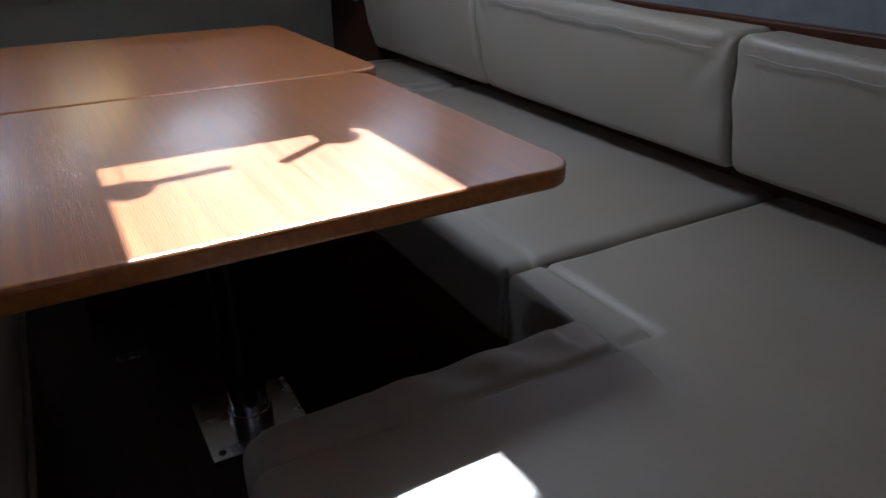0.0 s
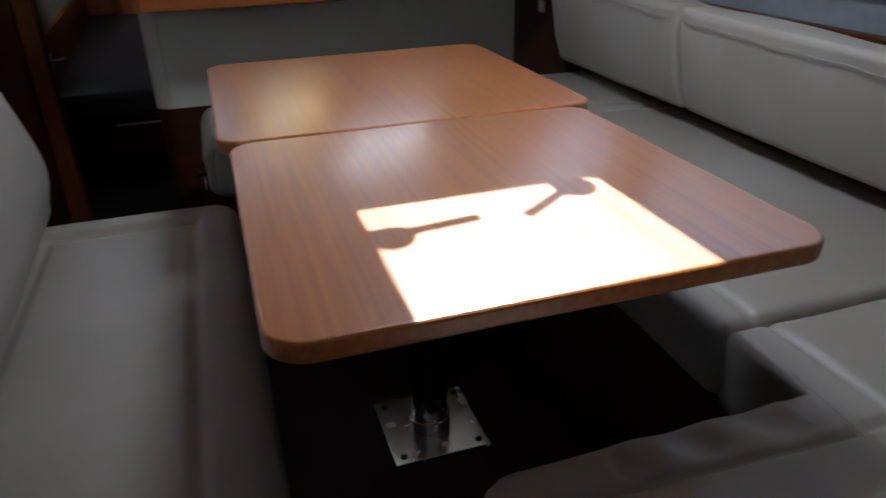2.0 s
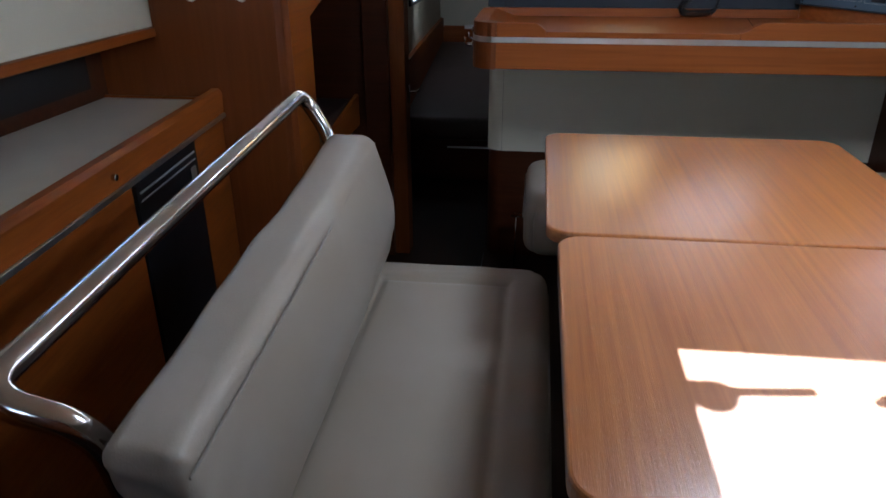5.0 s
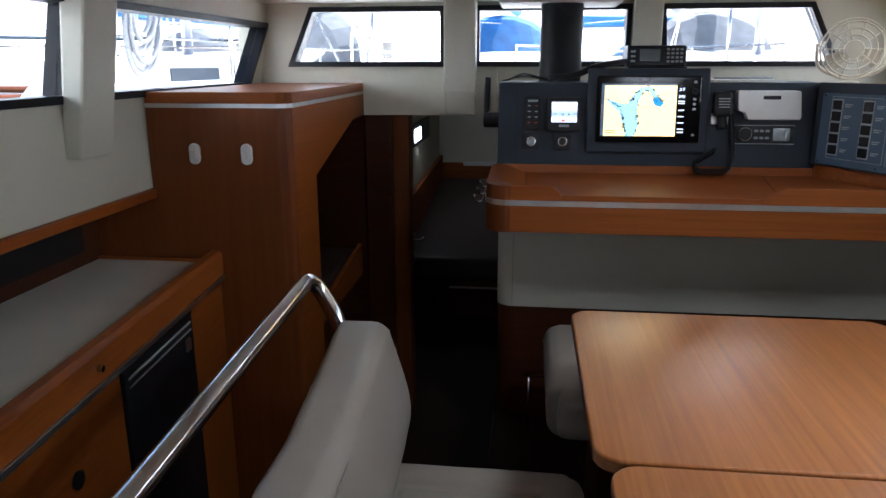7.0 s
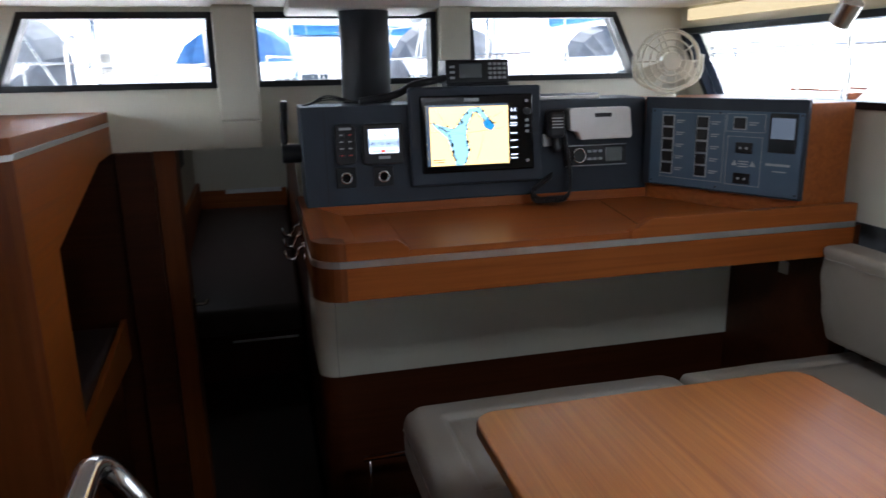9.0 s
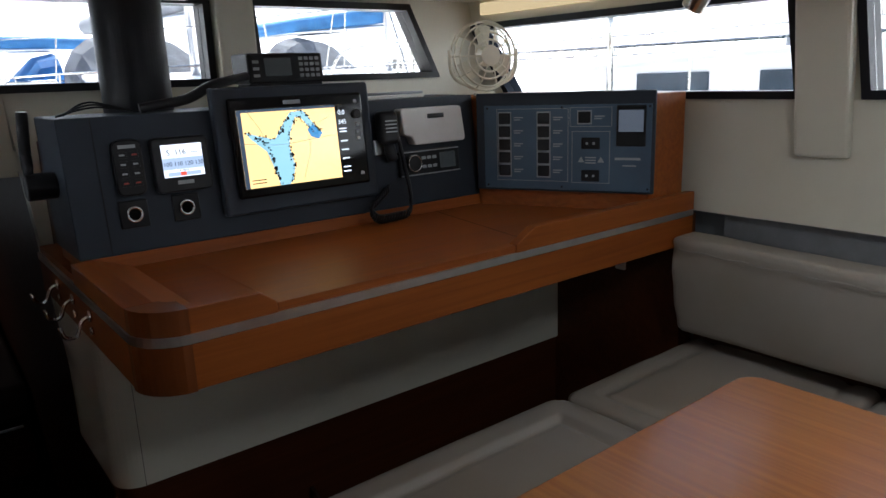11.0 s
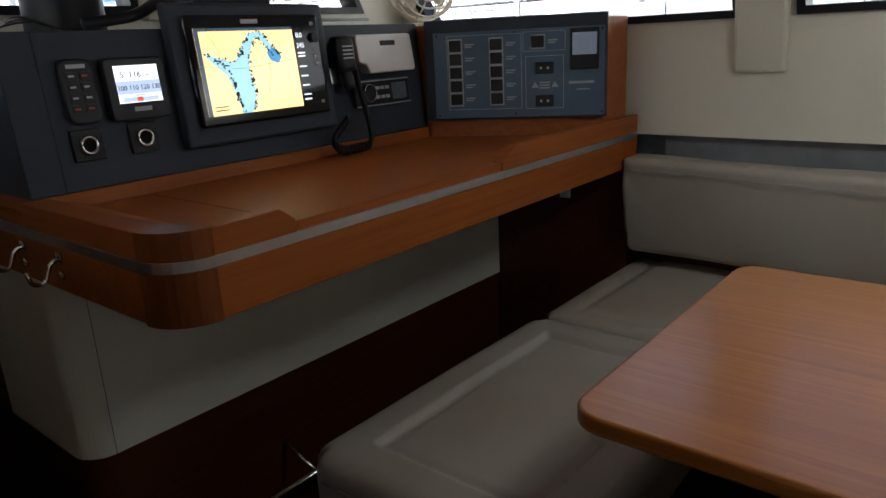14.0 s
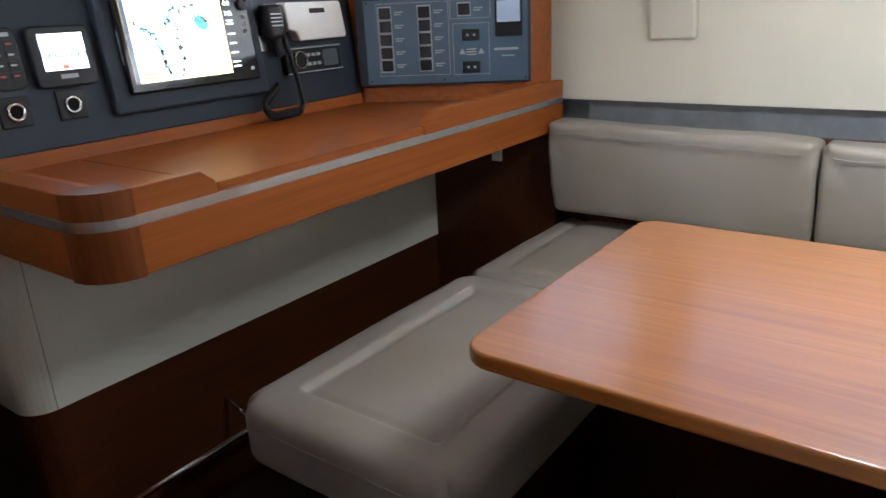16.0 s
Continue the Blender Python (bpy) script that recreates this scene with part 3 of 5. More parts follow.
# U-shaped settee: seat cushions, back cushions, base
sb = thing("settee_bench", "dark wooden settee base on the raised sole", "settee base", (1.0, -0.2, 0))
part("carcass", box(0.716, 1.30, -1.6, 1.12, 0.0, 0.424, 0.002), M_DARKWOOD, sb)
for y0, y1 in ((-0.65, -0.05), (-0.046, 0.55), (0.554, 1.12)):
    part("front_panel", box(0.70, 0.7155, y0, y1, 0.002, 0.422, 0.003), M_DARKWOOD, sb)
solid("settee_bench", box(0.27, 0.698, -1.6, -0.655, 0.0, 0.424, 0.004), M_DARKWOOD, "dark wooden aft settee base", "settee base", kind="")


def seat_cushion(x0, x1, y0, y1, seed, inset, plan=0.0, label="grey beige leather settee seat cushion", lines=()):
    t = thing("seat_cushion", label, "cushion", ((x0 + x1) / 2, (y0 + y1) / 2, 0.424), "settee seat cushions")

    def f(q):
        q = puff(x0, x1, y0, y1, 0.56, 0, 0.003, seed)(q)
        if q.z > 0.54:
            for ax, c in lines:
                q.z -= 0.009 * math.exp(-((q[ax] - c) / 0.0065) ** 2)
            if inset:
                q.z -= groove(q, x0 + inset, x1 + 0.2, y0 + inset, y1 - inset, 0.56, 0.008)
        return q
    part("cover", cushion(x0, x1, y0, y1, 0.424, 0.558, 0.022, 0.0075, f, plan), M_LEATHER, t, "", True)
    return t


seat_cushion(0.695, 1.28, 0.62, 1.125, 2.0, 0.07, 0.03)
seat_cushion(0.64, 1.28, -0.448, 0.617, 3.0, 0, 0.012, lines=((0, 0.70),))
t = thing("corner_seat_cushion", "grey beige leather corner seat cushion, creased", "cushion", (0.7, -1.0, 0.424), "settee seat cushions")


def corner_shape(q):
    q = puff(0.2, 1.28, -1.6, -0.452, 0.56, 0, 0.003, 6.0)(q)
    lo = -0.602
    if q.x < 0.64 and q.y > lo - 0.25:
        # the front edge steps back where the knees go
        k = (q.y - (lo - 0.25)) / (-0.452 - (lo - 0.25))
        q.y = lo - 0.25 + k * 0.25
    if q.z > 0.54:
        if q.x < 0.71:
            q.z -= 0.009 * math.exp(-((q.y + 0.685 - 0.06 * max(0.0, 0.55 - q.x)) / 0.0065) ** 2)
            q.z += 0.006 * math.sin(q.x * 60 + q.y * 25) * math.exp(-((q.y + 0.64) / 0.03) ** 2) * (0.35 < q.x < 0.6)
        if q.y > -0.69:
            q.z -= 0.009 * math.exp(-((q.x - 0.705) / 0.0065) ** 2)
    return q


part("cover", cushion(0.2, 1.28, -1.6, -0.452, 0.424, 0.558, 0.022, 0.0065, corner_shape, 0.05), M_LEATHER, t, "", True)


def back_cushion(y0, y1, seed):
    t = thing("back_cushion", "grey beige leather settee back cushion, wrinkled at its ends", "cushion", (1.18, (y0 + y1) / 2, 0.62), "settee back cushions")

    def f(q):
        h = (q.z - 0.605) / 0.255
        q.x += 0.045 * (1 - h)
        q.z += (0.022 * (q.y - 0.35)) * max(0, h)
        e = min(q.y - y0, y1 - q.y)
        q.x += 0.0025 * math.exp(-(e / 0.05) ** 2) * math.sin(q.z * 60 + seed)
        for yy, sg in ((y0, 1), (y1, -1)):
            d = (q.y - yy) * sg - (0.86 - q.z) * 0.75
            if q.z > 0.72:
                q.x += 0.007 * math.exp(-(d / 0.012) ** 2) * math.exp(-((q.y - yy) / 0.10) ** 2)
        q.x -= 0.010 * math.sin(math.pi * min(1, max(0, h)))
        q.x += 0.005 * noise.noise(Vector((q.y * 6 + seed, q.z * 7, seed)))
        q.z += 0.006 * noise.noise(Vector((q.y * 5, q.x * 9, seed))) * max(0, h)
        return q
    part("cover", cushion(1.105, 1.215, y0, y1, 0.605, 0.868, 0.02, 0.013, f), M_LEATHER, t, "", True)
    part("piping", seam([(1.099, y0 + 0.03 + (y1 - y0 - 0.06) * i / 40, 0.838 + 0.022 * (y0 + 0.03 + (y1 - y0 - 0.06) * i / 40 - 0.35) + 0.002 * math.sin(i * 0.9 + seed)) for i in range(41)], 0.0015), M_STITCH, t)


back_cushion(0.405, 1.118, 1.0)
back_cushion(-0.405, 0.399, 2.3)
back_cushion(-1.20, -0.411, 4.1)
solid("settee_back_board", box(1.245, 1.27, -1.6, 1.12, 0.45, 0.855, 0.003), M_DARKWOOD, "dark wooden board behind the cushions", "board", kind="")
solid("trim_shelf", box(1.272, 1.30, -1.6, 1.06, 0.80, 0.9285, 0.002), M_GREYLINER, "grey lining strip between side panel and cushions", "trim")

# ---- chart table ----
desk = thing("chart_table", "teak chart table with aluminium strip and raised fiddles", "desk", (0.5, 1.4, 0.85))
OUT = rounded(-0.245, 1.215, 1.12, 1.96, 0.075, 8, (1, 0, 0, 0))
OUTS = rounded(-0.247, 1.213, 1.118, 1.96, 0.077, 8, (1, 0, 0, 0))
part("fascia", slab(OUT, 0.845, 0.925, 0.003), M_TEAK_X, desk)
part("metal_strip", prism(OUTS, 0.925, 0.941), M_ALU, desk, "brushed aluminium strip")
part("worktop", prism(rounded(-0.241, 1.213, 1.124, 1.955, 0.072, 8, (1, 0, 0, 0)), 0.941, 0.9568), M_TEAK_X, desk)
part("lid", prism([(-0.018, 1.122), (0.590, 1.122), (0.665, 1.555), (-0.018, 1.555)], 0.945, 0.9578, "z", 0.001), M_TEAK_X, desk)
part("joint", prism([(0.5945, 1.146), (0.5965, 1.146), (0.668, 1.555), (0.666, 1.555)], 0.95, 0.9573), M_DARK, desk)


def fiddle(pts, z1):
    return prism(pts, 0.952, z1)


q = math.pi / 2
arc_o = [(-0.17 - 0.075 * math.cos(a), 1.195 - 0.075 * math.sin(a)) for a in (q * i / 8 for i in range(9))]
arc_i = [(-0.17 - 0.02 * math.cos(a), 1.195 - 0.02 * math.sin(a)) for a in (q * i / 8 for i in range(9))]
part("fiddle", prism(arc_o + arc_i[::-1], 0.9405, 0.983), M_SOLID, desk, "solid teak corner")
part("fiddle", prism([(-0.245, 0.9405), (-0.125, 0.9405), (-0.130, 0.957), (-0.195, 0.981), (-0.200, 0.983), (-0.245, 0.983)], 1.195, 1.577, "y", 0.002), M_TEAK_Y, desk)
part("fiddle", prism([(-0.17, 0.9405), (-0.02, 0.9405), (-0.022, 0.962), (-0.04, 0.976), (-0.05, 0.983), (-0.17, 0.983)], 1.12, 1.145, "y", 0.002), M_TEAK_X, desk)
part("fiddle", prism([(0.54, 0.9405), (1.215, 0.9405), (1.215, 0.990), (0.60, 0.990), (0.585, 0.983), (0.555, 0.966), (0.54, 0.96)], 1.118, 1.143, "y", 0.002), M_TEAK_X, desk)
arc = [(-0.17 - 0.0765 * math.cos(a), 1.195 - 0.0765 * math.sin(a)) for a in (q * i / 8 for i in range(9))]
arc2 = [(-0.17 - 0.06 * math.cos(a), 1.195 - 0.06 * math.sin(a)) for a in (q * i / 8 for i in range(9))]
part("corner_block", prism(arc + arc2[::-1], 0.844, 0.9245), M_SOLID, desk, "darker solid teak corner")
for hy in (1.455, 1.60, 1.75):
    hook = part("hook", joined(tube(bent([(-0.247, hy, 0.905), (-0.262, hy, 0.90), (-0.275, hy, 0.868), (-0.295, hy, 0.872), (-0.30, hy, 0.895)], 0.012, 5), 0.004, 8),
                               disc(-0.25, hy, 0.905, 0.011, 0.005, "x", 14, 0.001), disc(-0.25, hy, 0.875, 0.008, 0.005, "x", 14, 0.001)), M_CHROME, desk, "small steel hook", True)
cab = thing("chart_table_cabinet", "cream curved cabinet front over a dark teak plinth", "cabinet", (0.5, 1.75, 0.0))
part("body", prism(rounded(-0.222, 1.184, 1.588, 1.96, 0.06, 8, (1, 0, 0, 0)), 0.45, 0.8445), M_CREAM, cab)
part("joint", box(-0.1650, -0.1642, 1.5872, 1.589, 0.45, 0.8445, 0), M_DARK, cab)
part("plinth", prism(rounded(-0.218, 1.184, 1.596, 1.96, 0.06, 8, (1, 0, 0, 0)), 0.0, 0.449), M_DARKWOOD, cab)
for lx in (0.0, 0.62, 1.0):
    part("catch", box(lx, lx + 0.11, 1.40, 1.46, 0.828, 0.8448, 0.004), M_PLASTIC, cab)
foot = thing("foot_rail", "short polished steel foot rail on a bracket", "rail", (0.2, 1.48, 0))
part("bar", tube([(-0.115, 1.48, 0.225), (0.76, 1.48, 0.225)], 0.009, 14), M_CHROME, foot, "", True)
part("post", tube([(-0.095, 1.48, 0.225), (-0.095, 1.48, 0.0)], 0.004, 10), M_CHROME, foot, "", True)
part("bracket", tube([(0.24, 1.597, 0.27), (0.24, 1.48, 0.225)], 0.006, 10), M_CHROME, foot, "", True)

# ---- dash with instruments ----
DY = 1.578
dash = thing("instrument_dash", "blue grey instrument console on the chart table", "console", (0.3, 1.65, 0.953))
part("console", prism([(-0.228, DY), (0.835, DY), (0.87, 1.80), (-0.228, 1.80)], 0.985, 1.265, "z", 0.003), M_DASH, dash)
part("backing", box(-0.22, 0.85, DY + 0.004, 1.80, 0.952, 0.9845, 0), M_TEAK_X, dash)
part("joint", box(-0.1665, -0.1650, DY - 0.001, DY + 0.002, 0.987, 1.262, 0), M_DARK, dash)
part("plotter_housing", box(0.075, 0.475, DY - 0.028, DY - 0.001, 1.032, 1.312, 0.006), M_DASH, dash)

plot = thing("chart_plotter", "black chart plotter with a lit yellow and blue chart", "plotter", (0.27, DY - 0.04, 1.06))
PY = DY - 0.029
part("bezel", box(0.104, 0.446, PY - 0.012, PY, 1.068, 1.288, 0.006), M_GLASSBLACK, plot)
S = PY - 0.0125
SX0, SX1, SZ0, SZ1 = 0.120, 0.398, 1.090, 1.262


def flat(pts, y, th=0.0006):
    return prism(pts, y - th, y, "y")


def rect(x0, x1, z0, z1):
    return [(x0, z0), (x1, z0), (x1, z1), (x0, z1)]


scr = part("screen", flat(rect(SX0, SX1, SZ0, SZ1), S), E_CHART, plot, "lit chart screen")
W, Hh = SX1 - SX0, SZ1 - SZ0


def sc(u, v):
    return (SX0 + W * u, SZ1 - Hh * v)


part("channel", flat([sc(*p) for p in ((0.30, 1.0), (0.27, 0.8), (0.22, 0.55), (0.10, 0.38), (0.05, 0.28), (0.16, 0.34), (0.30, 0.40), (0.38, 0.22), (0.46, 0.06), (0.58, 0.05), (0.66, 0.22), (0.73, 0.36),
                                       (0.64, 0.32), (0.55, 0.13), (0.50, 0.13), (0.44, 0.33), (0.42, 0.52), (0.45, 0.76), (0.42, 0.95), (0.38, 1.0))], S - 0.0007), E_CHANNEL, scr)
part("anchorage", flat([sc(*p) for p in ((0.60, 0.30), (0.66, 0.24), (0.74, 0.36), (0.70, 0.44), (0.63, 0.40))], S - 0.0014), E_SHALLOW, scr)
for a, b, c, d in ((0.26, 0.62, 0.02, 0.07), (0.27, 0.74, 0.02, 0.06), (0.29, 0.88, 0.02, 0.05), (0.43, 0.58, 0.015, 0.07), (0.445, 0.72, 0.015, 0.06), (0.13, 0.36, 0.06, 0.02), (0.20, 0.42, 0.05, 0.02), (0.37, 0.26, 0.02, 0.06), (0.43, 0.12, 0.02, 0.04), (0.60, 0.10, 0.03, 0.03), (0.72, 0.30, 0.03, 0.02)):
    part("depth_marks", flat([sc(a, b), sc(a + c, b + 0.01), sc(a + c * 0.8, b + d), sc(a - c * 0.3, b + d * 0.9)], S - 0.0021), M_PLASTIC, scr)
random.seed(5)
EDGE = bent([(0.05, 0.28, 0), (0.14, 0.36, 0), (0.24, 0.50, 0), (0.26, 0.72, 0), (0.30, 1.0, 0)], 0.05, 4), bent([(0.16, 0.33, 0), (0.30, 0.40, 0), (0.38, 0.22, 0), (0.46, 0.06, 0), (0.58, 0.05, 0), (0.72, 0.34, 0)], 0.05, 4), bent([(0.64, 0.32, 0), (0.55, 0.13, 0), (0.50, 0.13, 0), (0.44, 0.33, 0), (0.42, 0.52, 0), (0.45, 0.76, 0), (0.40, 0.98, 0)], 0.05, 4)
bits = []
for line in EDGE:
    for a, b in zip(line, line[1:]):
        for k in range(max(1, int((b - a).length / 0.014))):
            p = a + (b - a) * random.random()
            du, dv, r = random.gauss(0, 0.010), random.gauss(0, 0.012), random.uniform(0.004, 0.011)
            bits.append(flat([sc(p.x + du + r * math.cos(w), min(0.99, p.y + dv + 1.5 * r * math.sin(w))) for w in (0.3, 1.8, 3.1, 4.9)], S - 0.0028))
part("shoreline", joined(*bits), M_PLASTIC, scr)
for pts in (((0.08, 0.0), (0.20, 0.30), (0.22, 0.6), (0.30, 0.96)), ((0.86, 0.12), (0.60, 0.30), (0.62, 0.55), (0.52, 0.95)), ((0.0, 0.42), (0.35, 0.48), (0.86, 0.40))):
    part("chart_line", tube([(sc(*p)[0], S - 0.001, sc(*p)[1]) for p in bent([(*p, 0) for p in pts], 0.1, 5) for p in [(p[0], p[1])]], 0.0005, 5), M_GREYPLASTIC, scr)
part("data_bar", flat(rect(SX1 - 0.032, SX1, SZ0, SZ1), S - 0.0007), M_GLASSBLACK, scr)
part("tool_bar", flat(rect(SX0, SX0 + 0.010, SZ0, SZ1), S - 0.0007), E_BAR, scr)
part("top_bar", flat(rect(SX0 + 0.01, SX1 - 0.032, SZ1 - 0.006, SZ1), S - 0.0007), E_BAR, scr)
FACE = Matrix.Rotation(radians(90), 4, "X")
for txt, v, sz in (("0.0", 0.11, 0.015), ("345", 0.24, 0.015)):
    words(txt, sz, E_WHITE, scr, Matrix.Translation((SX1 - 0.016, S - 0.002, sc(0, v)[1])) @ FACE)
for v in (0.33, 0.37, 0.50, 0.62, 0.74, 0.86, 0.92):
    part("writing", flat(rect(SX1 - 0.026, SX1 - 0.006, sc(0, v)[1] - 0.0015, sc(0, v)[1] + 0.0015), S - 0.0016), E_WHITE, scr)
for v in (0.90, 0.94):
    part("writing", flat(rect(SX0 + 0.016, SX0 + 0.05, sc(0, v)[1] - 0.001, sc(0, v)[1] + 0.001), S - 0.0016), M_PLASTIC, scr)
part("maker_mark", flat(rect(0.235, 0.278, 1.270, 1.279), S + 0.0001), M_GREYPLASTIC, plot)
part("knob", disc(0.424, S - 0.008, 1.238, 0.011, 0.009, "y", 20, 0.002), M_PLASTIC, plot)
for z in (1.268, 1.212, 1.196, 1.180, 1.095):
    part("button", box(0.419, 0.429, S - 0.002, S, z - 0.004, z + 0.004, 0.001), M_GREYPLASTIC, plot)

pilot = thing("pilot_keypad", "black autopilot keypad with small grey buttons", "keypad", (-0.108, DY, 1.1))
part("body", slab(rounded(-0.138, -0.080, -1.217, -1.103, 0.016, 5), DY - 0.016, DY - 0.0005, 0.004), M_PLASTIC, pilot)
me = bpy.data.objects[pilot.children[0].name].data
me.transform(Matrix(((1, 0, 0, 0), (0, 0, 1, 0), (0, -1, 0, 0), (0, 0, 0, 1))))
part("maker_mark", flat(rect(-0.126, -0.092, 1.200, 1.207), DY - 0.0162), M_GREYPLASTIC, pilot)
for i, z in enumerate((1.187, 1.168, 1.149, 1.130)):
    for x in (-0.121, -0.097):
        part("button", box(x - 0.009, x + 0.009, DY - 0.018, DY - 0.016, z - 0.007, z + 0.007, 0.002), M_PLASTIC, pilot)
        part("button_mark", box(x - 0.005, x + 0.005, DY - 0.0186, DY - 0.0181, z - 0.0018, z + 0.0018, 0), M_REDMARK if i == 3 or (i == 0 and x > -0.11) else M_GREYPLASTIC, pilot)

disp = thing("wind_display", "square black display showing heading S 116", "display", (0.0, DY, 1.1))
part("bezel", slab(rounded(-0.062, 0.058, -1.215, -1.100, 0.012, 5), DY - 0.018, DY - 0.0005, 0.004), M_PLASTIC, disp)
disp.children[0].data.transform(Matrix(((1, 0, 0, 0), (0, 0, 1, 0), (0, -1, 0, 0), (0, 0, 0, 1))))
TY = DY - 0.0185
ds = part("screen", flat(rect(-0.044, 0.042, 1.132, 1.200), TY), E_WHITE, disp, "lit white screen")
part("band", flat(rect(-0.044, 0.042, 1.148, 1.172), TY - 0.0007), E_PALE, ds)
part("band", flat(rect(-0.036, 0.034, 1.134, 1.142), TY - 0.0007), E_PALE, ds)
words("S  116  ---", 0.0165, M_PLASTIC, ds, Matrix.Translation((-0.001, TY - 0.0016, 1.183)) @ FACE)
words("100 110 120 130", 0.0125, M_PLASTIC, ds, Matrix.Translation((-0.001, TY - 0.0016, 1.159)) @ FACE)
words("RUDDER", 0.005, M_PLASTIC, ds, Matrix.Translation((-0.001, TY - 0.0016, 1.145)) @ FACE)
part("rudder_mark", flat(rect(-0.010, 0.002, 1.134, 1.142), TY - 0.0014), E_RED, ds)
part("maker_mark", flat(rect(-0.018, 0.016, 1.116, 1.124), TY + 0.0002), M_GREYPLASTIC, disp)
for kx in (-0.112, -0.004):
    so = thing("power_socket", "round twelve volt socket with a steel ring", "socket", (kx, DY, 1.065), "dash power sockets")
    part("plate", box(kx - 0.029, kx + 0.029, DY - 0.006, DY - 0.0004, 1.036, 1.094, 0.003), M_PLASTIC, so)
    ring = [(kx + 0.0145 * math.cos(2 * math.pi * i / 24), DY - 0.009, 1.065 + 0.0145 * math.sin(2 * math.pi * i / 24)) for i in range(24)]
    part("ring", tube(ring, 0.0032, 10, True), M_CHROME, so, "bright steel ring", True)
    part("hole", disc(kx, DY - 0.008, 1.065, 0.012, 0.003, "y", 20), M_GLASSBLACK, so)

modem = thing("white_receiver", "white plastic receiver box with a chamfered corner", "receiver", (0.66, DY, 1.145))
part("case", prism([(0.600, 1.146), (0.765, 1.146), (0.770, 1.155), (0.764, 1.235), (0.758, 1.240), (0.568, 1.240), (0.562, 1.234), (0.566, 1.175), (0.590, 1.168)], DY - 0.036, DY - 0.0004, "y", 0.004), M_WHITEPLASTIC, modem)
part("maker_mark", flat(rect(0.645, 0.700, 1.212, 1.224), DY - 0.0362), M_PLASTIC, modem)
radio = thing("stereo", "black car stereo with a round knob", "stereo", (0.66, DY, 1.06))
part("body", box(0.556, 0.762, DY - 0.012, DY - 0.0004, 1.062, 1.130, 0.005), M_PLASTIC, radio)
part("trim_ring", joined(box(0.558, 0.760, DY - 0.014, DY - 0.0122, 1.064, 1.067, 0.001), box(0.558, 0.760, DY - 0.014, DY - 0.0122, 1.125, 1.128, 0.001)), M_GREYPLASTIC, radio)
part("screen", box(0.690, 0.745, DY - 0.0145, DY - 0.0122, 1.075, 1.118, 0.001), E_GREY, radio)
part("knob", disc(0.598, DY - 0.026, 1.098, 0.021, 0.014, "y", 24, 0.003), M_PLASTIC, radio)
ring = [(0.598 + 0.021 * math.cos(2 * math.pi * i / 24), DY - 0.0265, 1.098 + 0.021 * math.sin(2 * math.pi * i / 24)) for i in range(24)]
part("knob_ring", tube(ring, 0.0017, 8, True), M_CHROME, radio, "", True)
for i in range(3):
    for z in (1.085, 1.108):
        part("button", box(0.630 + i * 0.018, 0.643 + i * 0.018, DY - 0.015, DY - 0.0122, z - 0.004, z + 0.004, 0.001), M_GREYPLASTIC, radio)

hand = thing("radio_handset", "black handset hung on the console with a coiled cord", "handset", (0.515, DY, 1.05))
part("clip", box(0.488, 0.545, DY - 0.010, DY - 0.0004, 1.128, 1.165, 0.002), M_ALU, hand)
part("mouthpiece", cushion(0.490, 0.545, DY - 0.052, DY - 0.011, 1.155, 1.238, 0.014, 0.01), M_PLASTIC, hand, "", True)
part("grip", tube(bent([(0.518, DY - 0.03, 1.16), (0.520, DY - 0.032, 1.135), (0.524, DY - 0.034, 1.115)], 0.01), 0.015, 12), M_PLASTIC, hand, "", True)
for i in range(4):
    part("speaker_slot", box(0.500, 0.535, DY - 0.0535, DY - 0.0518, 1.186 + i * 0.009, 1.189 + i * 0.009, 0), M_GREYPLASTIC, hand)
cord = []
base = bent([(0.545, DY - 0.03, 1.19), (0.560, DY - 0.045, 1.03), (0.545, DY - 0.062, 0.978), (0.44, DY - 0.062, 0.976), (0.43, DY - 0.045, 1.0), (0.505, DY - 0.03, 1.045)], 0.05, 14)
path = []
for a, b in zip(base, base[1:]):
    for i in range(max(2, int((b - a).length / 0.0012))):
        path.append(a + (b - a) * i / max(2, int((b - a).length / 0.0012)))
coil = [p + 0.0095 * (math.cos(i * 0.9) * Vector((0.5, 1, 0)).normalized() + math.sin(i * 0.9) * Vector((0.3, 0, 1)).normalized()) for i, p in enumerate(path)]
part("coiled_cord", tube(coil, 0.0034, 6), M_PLASTIC, hand, "black coiled cord", True)

vhf = thing("radio_set", "black radio with display and number keys on a bracket", "radio", (0.31, 1.66, 1.312))
part("bracket", box(0.215, 0.415, 1.63, 1.70, 1.266, 1.322, 0.002), M_PLASTIC, vhf)
part("body", box(0.205, 0.405, 1.60, 1.70, 1.322, 1.394, 0.006), M_PLASTIC, vhf)
part("screen", box(0.246, 0.316, 1.597, 1.5995, 1.340, 1.382, 0.001), E_GREY, vhf)
for i in range(4):
    for j in range(4):
        part("key", box(0.338 + i * 0.015, 0.348 + i * 0.015, 1.5965, 1.5998, 1.336 + j * 0.0135, 1.344 + j * 0.0135, 0.001), M_GREYPLASTIC, vhf)
for j in range(3):
    part("key", box(0.216, 0.232, 1.5965, 1.5998, 1.338 + j * 0.016, 1.345 + j * 0.016, 0.001), M_GREYPLASTIC, vhf)
for o in vhf.children_recursive:
    for v in o.data.vertices:
        v.co.y += 0.05
        v.co.x += 0.008
        v.co.z -= 0.006 if v.co.z > 1.3 else 0
